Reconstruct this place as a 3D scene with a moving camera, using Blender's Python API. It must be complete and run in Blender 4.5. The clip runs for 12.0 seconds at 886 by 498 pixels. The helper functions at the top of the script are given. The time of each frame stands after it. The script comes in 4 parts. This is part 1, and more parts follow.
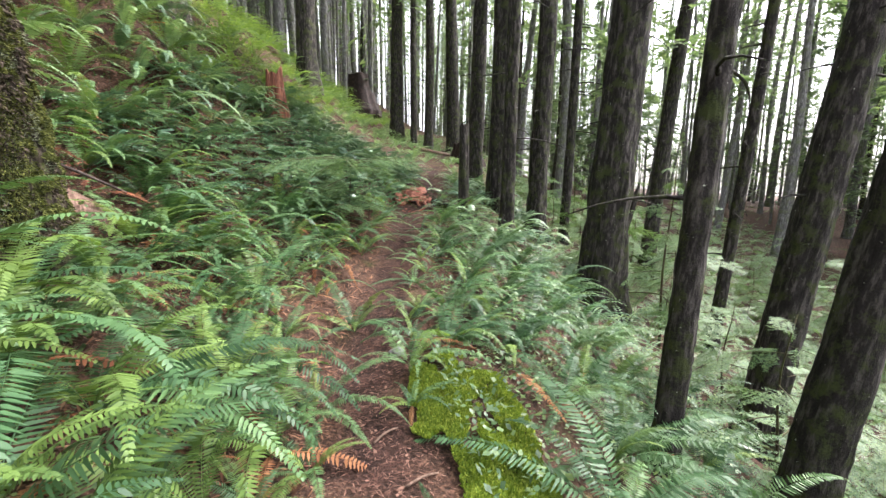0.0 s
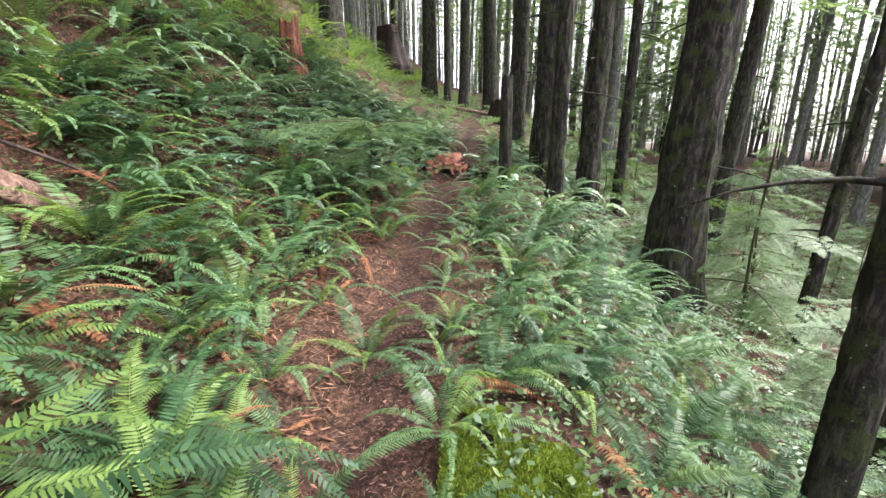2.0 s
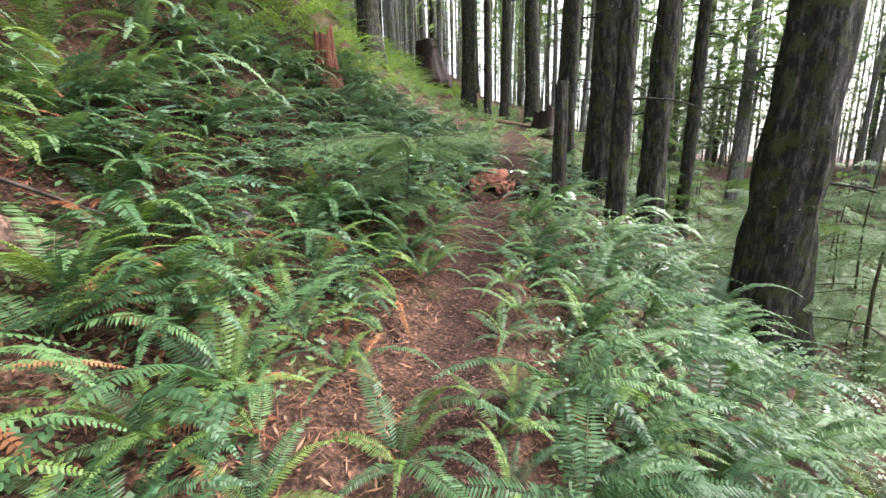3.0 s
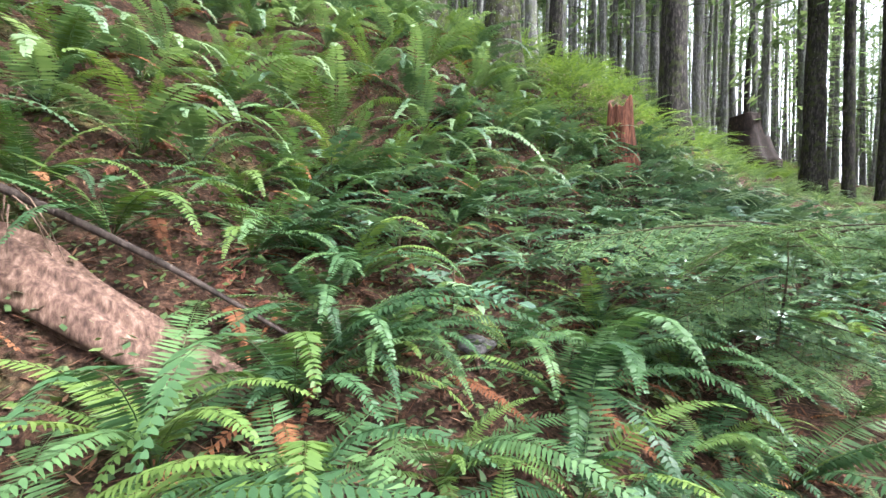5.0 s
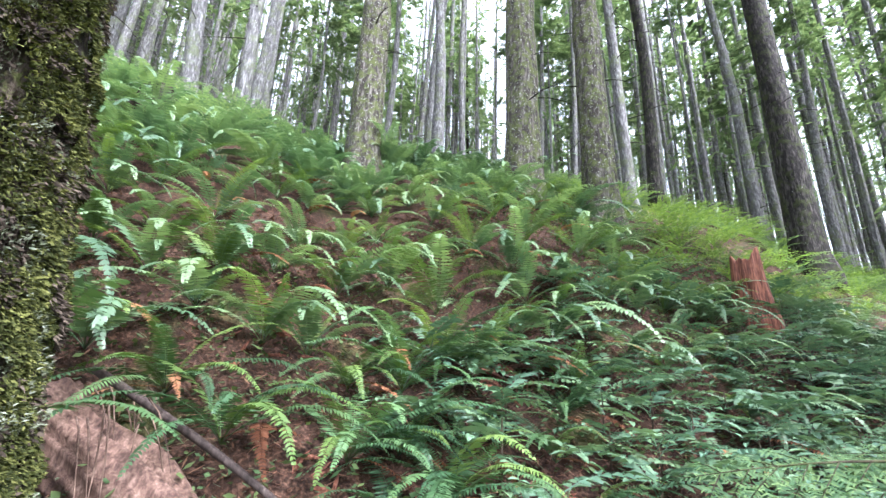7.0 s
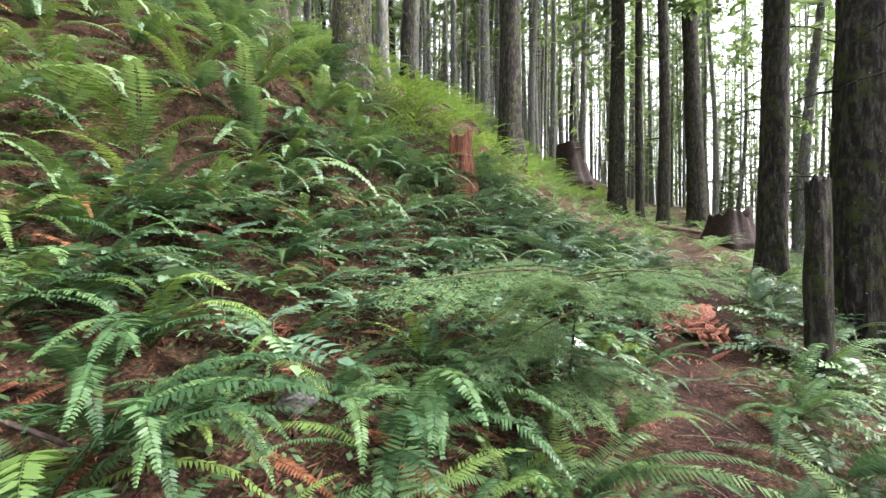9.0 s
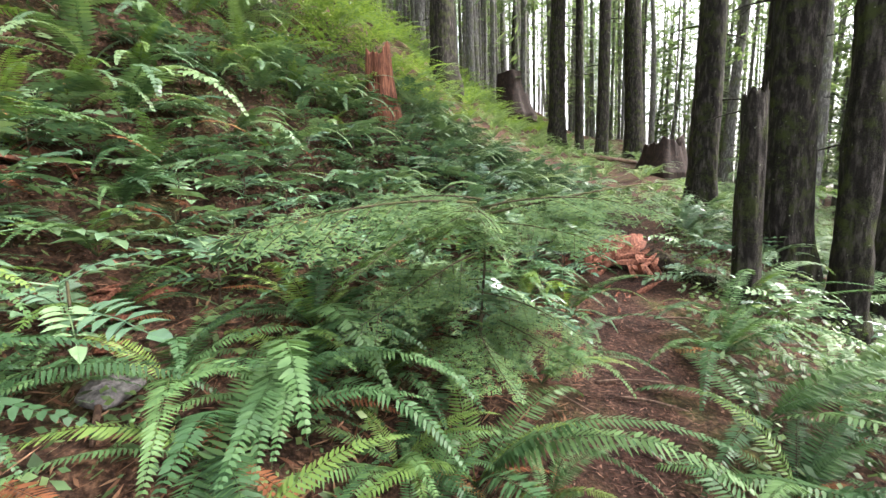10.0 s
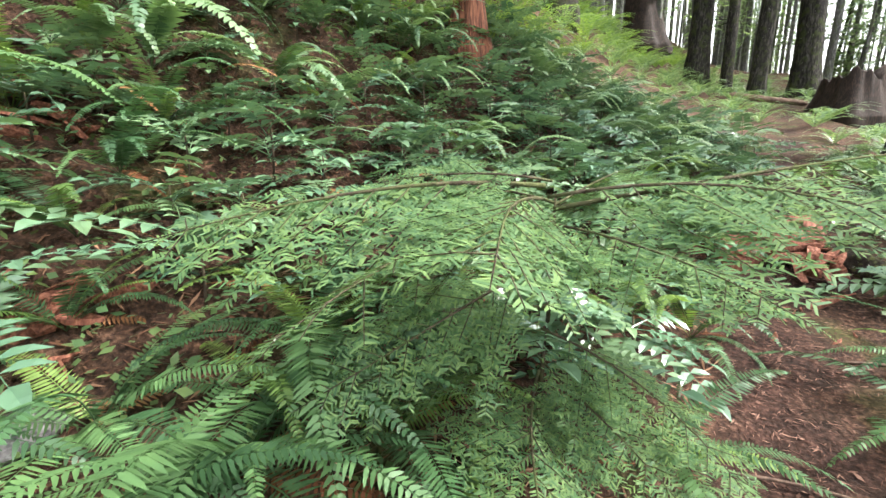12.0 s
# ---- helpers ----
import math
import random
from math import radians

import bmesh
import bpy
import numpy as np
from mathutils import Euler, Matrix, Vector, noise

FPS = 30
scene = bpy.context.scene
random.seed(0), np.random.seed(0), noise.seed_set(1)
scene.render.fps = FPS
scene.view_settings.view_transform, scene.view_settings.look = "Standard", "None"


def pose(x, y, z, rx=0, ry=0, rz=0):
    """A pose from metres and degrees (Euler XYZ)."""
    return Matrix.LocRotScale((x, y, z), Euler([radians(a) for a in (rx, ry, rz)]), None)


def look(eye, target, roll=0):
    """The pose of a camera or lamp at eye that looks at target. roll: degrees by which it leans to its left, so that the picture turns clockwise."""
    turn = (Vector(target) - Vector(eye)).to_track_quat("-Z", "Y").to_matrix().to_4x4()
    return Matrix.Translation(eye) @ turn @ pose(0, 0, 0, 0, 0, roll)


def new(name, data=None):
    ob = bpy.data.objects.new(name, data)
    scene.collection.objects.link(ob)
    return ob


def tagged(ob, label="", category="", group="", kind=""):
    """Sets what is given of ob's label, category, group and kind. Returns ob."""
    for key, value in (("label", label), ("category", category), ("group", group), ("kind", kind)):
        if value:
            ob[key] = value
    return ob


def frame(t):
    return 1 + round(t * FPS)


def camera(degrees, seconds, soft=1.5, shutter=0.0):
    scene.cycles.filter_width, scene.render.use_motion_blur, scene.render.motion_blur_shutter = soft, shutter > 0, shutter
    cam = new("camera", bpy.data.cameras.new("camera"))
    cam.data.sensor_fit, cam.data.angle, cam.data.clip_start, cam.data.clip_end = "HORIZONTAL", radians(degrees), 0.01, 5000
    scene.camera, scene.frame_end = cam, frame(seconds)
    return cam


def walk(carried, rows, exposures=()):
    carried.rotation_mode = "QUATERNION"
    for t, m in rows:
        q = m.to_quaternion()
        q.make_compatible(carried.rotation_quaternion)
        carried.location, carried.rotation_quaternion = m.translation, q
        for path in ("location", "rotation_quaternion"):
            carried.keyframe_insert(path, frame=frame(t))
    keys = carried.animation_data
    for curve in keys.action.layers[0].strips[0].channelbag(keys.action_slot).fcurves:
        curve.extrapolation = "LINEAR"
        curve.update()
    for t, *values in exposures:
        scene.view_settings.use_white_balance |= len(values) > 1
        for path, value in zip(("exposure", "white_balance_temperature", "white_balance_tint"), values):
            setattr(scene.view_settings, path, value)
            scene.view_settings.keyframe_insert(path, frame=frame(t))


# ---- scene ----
# ---- camera ----
cam = camera(91.8, 12.0)
# seconds, x, y, z, yaw, pitch, roll
ROWS = [
    (0, 0.016, 0.111, 1.438, 0.34, -9.7, 0.42),
    (0.5, -0.124, 0.413, 1.462, 1.04, -11.35, 0.31),
    (1, -0.219, 0.689, 1.533, 2.59, -11.63, 1.16),
    (1.5, -0.149, 1.087, 1.527, 4.59, -11.58, -0.09),
    (2, -0.068, 1.373, 1.517, 4.95, -14.85, -0.41),
    (2.5, -0.102, 1.773, 1.496, 3.97, -15.84, 2.63),
    (3, -0.289, 2.292, 1.539, 9.98, -13.01, -1.42),
    (3.2, -0.391, 2.454, 1.521, 15.22, -12.79, -1.36),
    (4.8, -1.184, 4.058, 1.585, 38.09, -3.11, 3.04),
    (5, -1.25, 4.123, 1.587, 44.96, -0.77, 0.29),
    (5.5, -1.408, 4.152, 1.813, 61.96, 2.85, -2.48),
    (6, -1.345, 4.127, 1.941, 70.66, 10.17, -1.31),
    (6.5, -1.352, 4.154, 1.982, 66.7, 13.68, 0.01),
    (7, -1.32, 4.179, 2.026, 58.7, 16.93, 1.88),
    (7.2, -1.289, 4.188, 2.038, 54.6, 17.72, 1.81),
    (8.8, -1.075, 4.25, 1.907, 28.38, 3.78, 0.2),
    (9, -1.062, 4.315, 1.868, 26.88, 0.1, -0.29),
    (9.5, -1.035, 4.684, 1.756, 19.17, -5.71, -1.21),
    (10, -0.972, 5.071, 1.785, 20.25, -8, -2.18),
    (10.5, -0.974, 5.355, 1.82, 22.97, -10.1, -3.16),
    (11, -1.051, 5.758, 1.84, 24.45, -14.9, -1.85),
    (11.5, -1.097, 5.967, 1.894, 26.77, -15.67, -2.89),
    (12, -1.089, 6.092, 1.881, 34.73, -14.54, -2.07),
]
walk(cam, [(t, pose(x, y, z, 0, 0, yaw) @ pose(0, 0, 0, 90 + pitch) @ pose(0, 0, 0, 0, 0, roll)) for t, x, y, z, yaw, pitch, roll in ROWS],
     exposures=[(0.0, 2.9, 6350, 17), (3.2, 2.9, 6300, 18), (5.0, 3.15, 6000, 16), (7.0, 3.2, 5600, 20), (8.8, 3.0, 6350, 18), (11.0, 3.05, 6600, 12), (12.0, 3.15, 6450, 10)])

# ---- overcast daylight ----
world = bpy.data.worlds.new("overcast_sky")
scene.world = world
world.use_nodes = True
wn, wl = world.node_tree.nodes, world.node_tree.links
sky = wn.new("ShaderNodeTexSky")
sky.sky_type, sky.sun_disc, sky.sun_elevation, sky.sun_rotation = "NISHITA", False, radians(48), radians(70)
sky.dust_density, sky.ozone_density = 3.0, 1.0
pale = wn.new("ShaderNodeHueSaturation")
pale.inputs["Saturation"].default_value = 0.25
wl.new(sky.outputs["Color"], pale.inputs["Color"])
wl.new(pale.outputs["Color"], wn["Background"].inputs["Color"])
wn["Background"].inputs["Strength"].default_value = 0.15
sun = new("sun", bpy.data.lights.new("sun", "SUN"))
sun.data.energy, sun.data.angle, sun.data.color = 1.5, radians(14), (1.0, 0.97, 0.92)
sun.matrix_world = look((0, 0, 40), (0 - 40 * math.sin(radians(70)) * 0.9, 0 - 40 * math.cos(radians(70)) * 0.9, 0))

# ---- materials ----
def material(name, rough=0.8, spec=0.3):
    m = bpy.data.materials.new(name)
    m.use_nodes = True
    bsdf = m.node_tree.nodes["Principled BSDF"]
    bsdf.inputs["Roughness"].default_value = rough
    bsdf.inputs["Specular IOR Level"].default_value = spec
    return m, m.node_tree.nodes, m.node_tree.links, bsdf


def coords(n, l, scale=(1, 1, 1)):
    tc, mp = n.new("ShaderNodeTexCoord"), n.new("ShaderNodeMapping")
    mp.inputs["Scale"].default_value = scale
    l.new(tc.outputs["Object"], mp.inputs["Vector"])
    return mp.outputs["Vector"]


def noise_node(n, l, vec, scale, detail=4.0, rough=0.6):
    t = n.new("ShaderNodeTexNoise")
    t.inputs["Scale"].default_value, t.inputs["Detail"].default_value, t.inputs["Roughness"].default_value = scale, detail, rough
    l.new(vec, t.inputs["Vector"])
    return t.outputs["Fac"]


def ramp(n, l, fac, stops):
    r = n.new("ShaderNodeValToRGB")
    e = r.color_ramp.elements
    while len(e) < len(stops):
        e.new(0.5)
    for k, (at, c) in enumerate(stops):
        e[k].position, e[k].color = at, (*c, 1)
    l.new(fac, r.inputs["Fac"])
    return r.outputs["Color"]


def mix(n, l, fac, a, b, how="MIX"):
    m = n.new("ShaderNodeMix")
    m.data_type, m.blend_type = "RGBA", how
    for sock, v in ((m.inputs[0], fac), (m.inputs[6], a), (m.inputs[7], b)):
        if isinstance(v, (int, float)):
            sock.default_value = v
        elif isinstance(v, tuple):
            sock.default_value = (*v, 1)
        else:
            l.new(v, sock)
    return m.outputs[2]


def step_node(n, l, fac, lo, hi):
    r = n.new("ShaderNodeMapRange")
    r.inputs["From Min"].default_value, r.inputs["From Max"].default_value = lo, hi
    l.new(fac, r.inputs["Value"])
    return r.outputs["Result"]


def bump(n, l, bsdf, height, strength, distance):
    b = n.new("ShaderNodeBump")
    b.inputs["Strength"].default_value, b.inputs["Distance"].default_value = strength, distance
    l.new(height, b.inputs["Height"])
    l.new(b.outputs["Normal"], bsdf.inputs["Normal"])


def leaf_material(name, dark, mid, light, rough, spec, glow=0.35, per_island=False):
    """A leaf: its colour varies from leaf to leaf and along it; light shines through."""
    m, n, l, bsdf = material(name, rough, spec)
    if per_island:
        rnd = n.new("ShaderNodeNewGeometry").outputs["Random Per Island"]
    else:
        rnd = n.new("ShaderNodeObjectInfo").outputs["Random"]
    vec = coords(n, l)
    spots = noise_node(n, l, vec, 9.0, 3)
    both = n.new("ShaderNodeMath")
    both.operation = "MULTIPLY_ADD"
    l.new(spots, both.inputs[0])
    both.inputs[1].default_value = 0.7
    half = n.new("ShaderNodeMath")
    half.operation = "MULTIPLY_ADD"
    half.inputs[1].default_value, half.inputs[2].default_value = 0.75, -0.2
    l.new(rnd, half.inputs[0])
    l.new(half.outputs[0], both.inputs[2])
    col = ramp(n, l, both.outputs[0], [(0.0, dark), (0.45, mid), (0.95, light)])
    l.new(col, bsdf.inputs["Base Color"])
    tr = n.new("ShaderNodeBsdfTranslucent")
    l.new(mix(n, l, 1.0, col, (1.0, 1.0, 0.55), "MULTIPLY"), tr.inputs["Color"])
    ms = n.new("ShaderNodeMixShader")
    ms.inputs["Fac"].default_value = glow
    l.new(bsdf.outputs[0], ms.inputs[1])
    l.new(tr.outputs[0], ms.inputs[2])
    l.new(ms.outputs[0], n["Material Output"].inputs["Surface"])
    bump(n, l, bsdf, noise_node(n, l, vec, 120.0, 2), 0.25, 0.002)
    return m


def bark_material(name, dark, light, moss, moss_amount, lichen, patches=2.3):
    """Furrowed bark with patches of moss and pale lichen."""
    m, n, l, bsdf = material(name, 0.9, 0.15)
    vec = coords(n, l)
    tall = coords(n, l, (1, 1, 0.24))
    furrow = noise_node(n, l, tall, 16.0, 5, 0.65)
    grain = noise_node(n, l, vec, 55.0, 4)
    patch = noise_node(n, l, vec, patches, 4)
    wood = ramp(n, l, furrow, [(0.3, tuple(0.45 * c for c in dark)), (0.5, dark), (0.68, light)])
    wood = mix(n, l, 0.5, wood, ramp(n, l, grain, [(0.3, (0.4, 0.4, 0.4)), (0.7, (1.3, 1.3, 1.3))]), "MULTIPLY")
    blend = n.new("ShaderNodeMath")
    blend.operation = "MULTIPLY_ADD"
    l.new(grain, blend.inputs[0])
    blend.inputs[1].default_value = 0.35
    l.new(patch, blend.inputs[2])
    col = mix(n, l, step_node(n, l, blend.outputs[0], 0.74 - moss_amount, 0.9 - moss_amount), wood, moss)
    spots = noise_node(n, l, vec, 26.0, 3)
    col = mix(n, l, step_node(n, l, spots, 0.72 - lichen, 0.76 - lichen), col, (0.34, 0.36, 0.29))
    l.new(col, bsdf.inputs["Base Color"])
    add = n.new("ShaderNodeMath")
    add.operation = "MULTIPLY_ADD"
    l.new(grain, add.inputs[0])
    add.inputs[1].default_value = 0.3
    l.new(furrow, add.inputs[2])
    bump(n, l, bsdf, add.outputs[0], 0.9, 0.03)
    return m


def wood_material(name, dark, mid, light, scale=(1, 1, 0.1)):
    m, n, l, bsdf = material(name, 0.8, 0.25)
    fibre = noise_node(n, l, coords(n, l, scale), 40.0, 5)
    blot = noise_node(n, l, coords(n, l), 5.0, 4)
    col = ramp(n, l, fibre, [(0.3, dark), (0.5, mid), (0.72, light)])
    col = mix(n, l, 0.7, col, ramp(n, l, blot, [(0.3, (0.35, 0.3, 0.3)), (0.65, (1.1, 1.1, 1.1))]), "MULTIPLY")
    l.new(col, bsdf.inputs["Base Color"])
    bump(n, l, bsdf, fibre, 0.8, 0.012)
    return m


def ground_material():
    m, n, l, bsdf = material("forest_floor", 0.92, 0.15)
    vec = coords(n, l)
    at = n.new("ShaderNodeAttribute")
    at.attribute_name = "trodden"
    big, fine = noise_node(n, l, vec, 1.3, 4), noise_node(n, l, vec, 38.0, 5)
    duff = ramp(n, l, fine, [(0.28, (0.011, 0.007, 0.005)), (0.5, (0.05, 0.028, 0.019)), (0.7, (0.145, 0.085, 0.056))])
    moss = ramp(n, l, fine, [(0.3, (0.02, 0.03, 0.01)), (0.7, (0.075, 0.09, 0.025))])
    bank = mix(n, l, step_node(n, l, big, 0.56, 0.72), duff, moss)
    earth = ramp(n, l, fine, [(0.28, (0.009, 0.005, 0.004)), (0.52, (0.033, 0.017, 0.013)), (0.72, (0.085, 0.047, 0.036))])
    stain = ramp(n, l, noise_node(n, l, vec, 7.0, 5, 0.7), [(0.32, (0.3, 0.28, 0.26)), (0.5, (0.8, 0.78, 0.75)), (0.7, (1.5, 1.4, 1.3))])
    l.new(mix(n, l, 1.0, mix(n, l, at.outputs["Fac"], bank, earth), stain, "MULTIPLY"), bsdf.inputs["Base Color"])
    bump(n, l, bsdf, fine, 0.8, 0.03)
    return m


GROUND = ground_material()
# sword fern leaf darkened near the path, standing in for canopy shade
FERN_SHADED = leaf_material("fern_leaf_shaded", (0.018, 0.05, 0.02), (0.048, 0.108, 0.042), (0.105, 0.19, 0.066), 0.5, 0.33, 0.3)
# the same leaf kept paler and bluer: brighter bank light in its colour
FERN_BANK_LIT = leaf_material("fern_leaf_bank_lit", (0.05, 0.105, 0.055), (0.115, 0.2, 0.1), (0.2, 0.3, 0.13), 0.4, 0.5)
FERN_FAR_LIT = leaf_material("fern_leaf_far_lit", (0.05, 0.105, 0.055), (0.115, 0.195, 0.1), (0.2, 0.285, 0.125), 0.4, 0.55, 0.4, True)
FERN_YOUNG = leaf_material("fern_leaf_bright", (0.055, 0.105, 0.026), (0.105, 0.18, 0.042), (0.175, 0.265, 0.065), 0.5, 0.38, 0.4)
FERN_CREST = leaf_material("fern_leaf_crest", (0.075, 0.14, 0.035), (0.135, 0.225, 0.055), (0.22, 0.32, 0.085), 0.5, 0.4, 0.45, True)
FERN_DEAD = leaf_material("fern_leaf_dead", (0.065, 0.026, 0.013), (0.15, 0.06, 0.028), (0.29, 0.15, 0.07), 0.85, 0.15, 0.2)
FERN_DEAD_BITS = leaf_material("fern_bits_dead", (0.05, 0.024, 0.014), (0.125, 0.06, 0.035), (0.27, 0.16, 0.1), 0.85, 0.15, 0.1, True)
HERB = leaf_material("herb_leaf", (0.03, 0.065, 0.025), (0.065, 0.12, 0.045), (0.13, 0.19, 0.06), 0.45, 0.4, 0.3, True)
GRAPE = leaf_material("grape_leaf", (0.046, 0.1, 0.062), (0.105, 0.185, 0.11), (0.17, 0.26, 0.13), 0.27, 0.75, 0.2)
NEEDLE = leaf_material("hemlock_needle", (0.045, 0.11, 0.048), (0.098, 0.18, 0.075), (0.17, 0.26, 0.09), 0.5, 0.35, 0.42, True)
# needle green paled and greyed: haze among the trees put into the colour
CROWN_HAZY = leaf_material("conifer_crown_hazy", (0.055, 0.1, 0.06), (0.115, 0.175, 0.1), (0.2, 0.265, 0.155), 0.6, 0.3, 0.55, True)
LICHEN = leaf_material("lichen", (0.055, 0.065, 0.036), (0.11, 0.125, 0.075), (0.25, 0.27, 0.2), 0.9, 0.1, 0.1, True)
MOSS = leaf_material("moss", (0.06, 0.11, 0.014), (0.14, 0.205, 0.028), (0.29, 0.35, 0.055), 0.9, 0.1, 0.25, True)
MOSS_DARK = leaf_material("moss_dark", (0.016, 0.02, 0.008), (0.045, 0.054, 0.015), (0.16, 0.17, 0.05), 0.9, 0.1, 0.2, True)
FLAKE = leaf_material("bark_flake", (0.012, 0.009, 0.007), (0.04, 0.031, 0.022), (0.1, 0.08, 0.058), 0.9, 0.1, 0.0, True)
LITTER = leaf_material("needle_litter", (0.022, 0.011, 0.008), (0.075, 0.038, 0.027), (0.22, 0.13, 0.095), 0.85, 0.15, 0.05, True)
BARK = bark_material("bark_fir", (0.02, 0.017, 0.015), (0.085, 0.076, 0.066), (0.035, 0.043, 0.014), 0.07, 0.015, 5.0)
BARK_SCALY = bark_material("bark_scaly", (0.055, 0.047, 0.039), (0.21, 0.192, 0.162), (0.085, 0.1, 0.032), 0.12, 0.1, 7.0)
# grey lichened bark, its base colour paled further as haze over distant trunks
BARK_GREY_HAZY = bark_material("bark_hemlock_hazy", (0.105, 0.102, 0.097), (0.28, 0.277, 0.266), (0.1, 0.115, 0.065), 0.08, 0.07)
BARK_MOSSY = bark_material("bark_mossy", (0.016, 0.012, 0.008), (0.055, 0.043, 0.03), (0.055, 0.064, 0.018), 0.05, 0.05, 24.0)
STEM = bark_material("stem_bark", (0.06, 0.045, 0.03), (0.13, 0.1, 0.07), (0.07, 0.08, 0.03), 0.1, 0.02)
RED_ROT = wood_material("red_rot", (0.045, 0.016, 0.01), (0.2, 0.075, 0.045), (0.42, 0.2, 0.13))
RED_STUMP = wood_material("red_stump", (0.03, 0.011, 0.008), (0.16, 0.06, 0.033), (0.33, 0.145, 0.085))
DARK_ROT = wood_material("dark_rot", (0.007, 0.005, 0.004), (0.024, 0.015, 0.011), (0.06, 0.036, 0.027))
BARE_WOOD = wood_material("bare_wood", (0.042, 0.023, 0.016), (0.125, 0.075, 0.053), (0.25, 0.17, 0.125), (1, 1, 0.35))
TWIG = wood_material("twig_wood", (0.05, 0.03, 0.022), (0.13, 0.085, 0.06), (0.26, 0.18, 0.13))
TWIG_DARK = wood_material("twig_dark", (0.015, 0.011, 0.009), (0.045, 0.033, 0.026), (0.1, 0.08, 0.065))
STONE = wood_material("stone", (0.08, 0.075, 0.075), (0.17, 0.16, 0.16), (0.28, 0.27, 0.26), (1, 1, 1))


# ---- shapes ----
def lattice(ix, iy, iz):
    v = np.sin(ix * 127.1 + iy * 311.7 + iz * 74.7) * 43758.5453
    return v - np.floor(v)


def vnoise(x, y, z=0.0):
    """Smooth noise from 0 to 1 over arrays."""
    x, y, z = np.broadcast_arrays(np.asarray(x, float), np.asarray(y, float), np.asarray(z, float))
    fx, fy, fz = np.floor(x), np.floor(y), np.floor(z)
    u, v, w = x - fx, y - fy, z - fz
    u, v, w = u * u * (3 - 2 * u), v * v * (3 - 2 * v), w * w * (3 - 2 * w)
    out = 0
    for a in (0, 1):
        for b in (0, 1):
            for c in (0, 1):
                out = out + lattice(fx + a, fy + b, fz + c) * (u if a else 1 - u) * (v if b else 1 - v) * (w if c else 1 - w)
    return out


def smooth(a, b, v):
    v = np.clip((v - a) / (b - a), 0, 1)
    return v * v * (3 - 2 * v)


def trail_x(y):
    """The middle of the footpath at y."""
    return -0.08 - 0.54 * smooth(0.8, 3.8, y) - 0.14 * smooth(4.0, 8.0, y) + 0.25 * smooth(9.0, 13.0, y) + 0.5 * smooth(14, 26, y)


def hinge(v, k=0.35):
    """A ramp that starts softly at 0."""
    return 0.5 * (v + np.sqrt(v * v + k * k)) - 0.5 * k


def terrain(x, y):
    """The height of the forest floor."""
    s = x - trail_x(y)
    h = -0.13 + 0.14 * hinge(np.minimum(y, 45) - 4.2, 1.0) - 0.03 * hinge(-y, 1)
    d = hinge(-s - 0.32, 0.15)
    bank = 0.34 * d + (0.42 + 0.12 * smooth(6, 8.5, y)) * hinge(d - 2.4, 0.5) + 0.35 * hinge(d - 4.0, 0.4) - (0.2 + 0.3 * smooth(4.5, 9.5, y)) * hinge(d - 5.9, 0.8)
    bank = bank - 0.3 * hinge(d - 9.0, 2) - 0.3 * hinge(d - 15, 2)
    h = h + bank * (1 - 0.35 * smooth(17, 28, y)) + 0.7 * np.exp(-((x + 5.9) ** 2 + (y - 8.7) ** 2) / 2.2) + 0.38 * np.exp(-((x + 4.7) ** 2 + (y - 12.2) ** 2) / 5)
    e = hinge(s - 0.45, 0.15)
    h = h - 0.27 * e - 0.35 * hinge(e - 0.9, 0.4) + 0.32 * hinge(e - 6, 1.5) + 0.25 * hinge(e - 14, 3)
    return h


def ground(x, y):
    """The forest floor with its small unevenness."""
    s = np.abs(x - trail_x(y))
    loose = smooth(0.2, 0.7, s)
    h = terrain(x, y) + (0.03 + 0.11 * loose) * (vnoise(x * 1.7, y * 1.7) - 0.5) + (0.02 + 0.03 * loose) * (vnoise(x * 6, y * 6, 3.3) - 0.5)
    hollow = np.exp(-(((x + 5.0) / 0.45) ** 2 + ((y - 7.1) / 0.4) ** 2))
    mound = np.exp(-(((x - 0.35) / 0.4) ** 2 + ((y - 2.95) / 0.75) ** 2) * 1.3) * (0.5 + vnoise(x * 5, y * 5, 2))
    return h - 0.25 * hollow + 0.15 * mound


def gz(x, y):
    return float(ground(np.array(float(x)), np.array(float(y))))


def mesh(name, verts, faces, mat, soft=True):
    me = bpy.data.meshes.new(name)
    me.from_pydata(verts, [], faces)
    me.materials.append(mat)
    if soft:
        me.polygons.foreach_set("use_smooth", [True] * len(me.polygons))
    me.update()
    return me


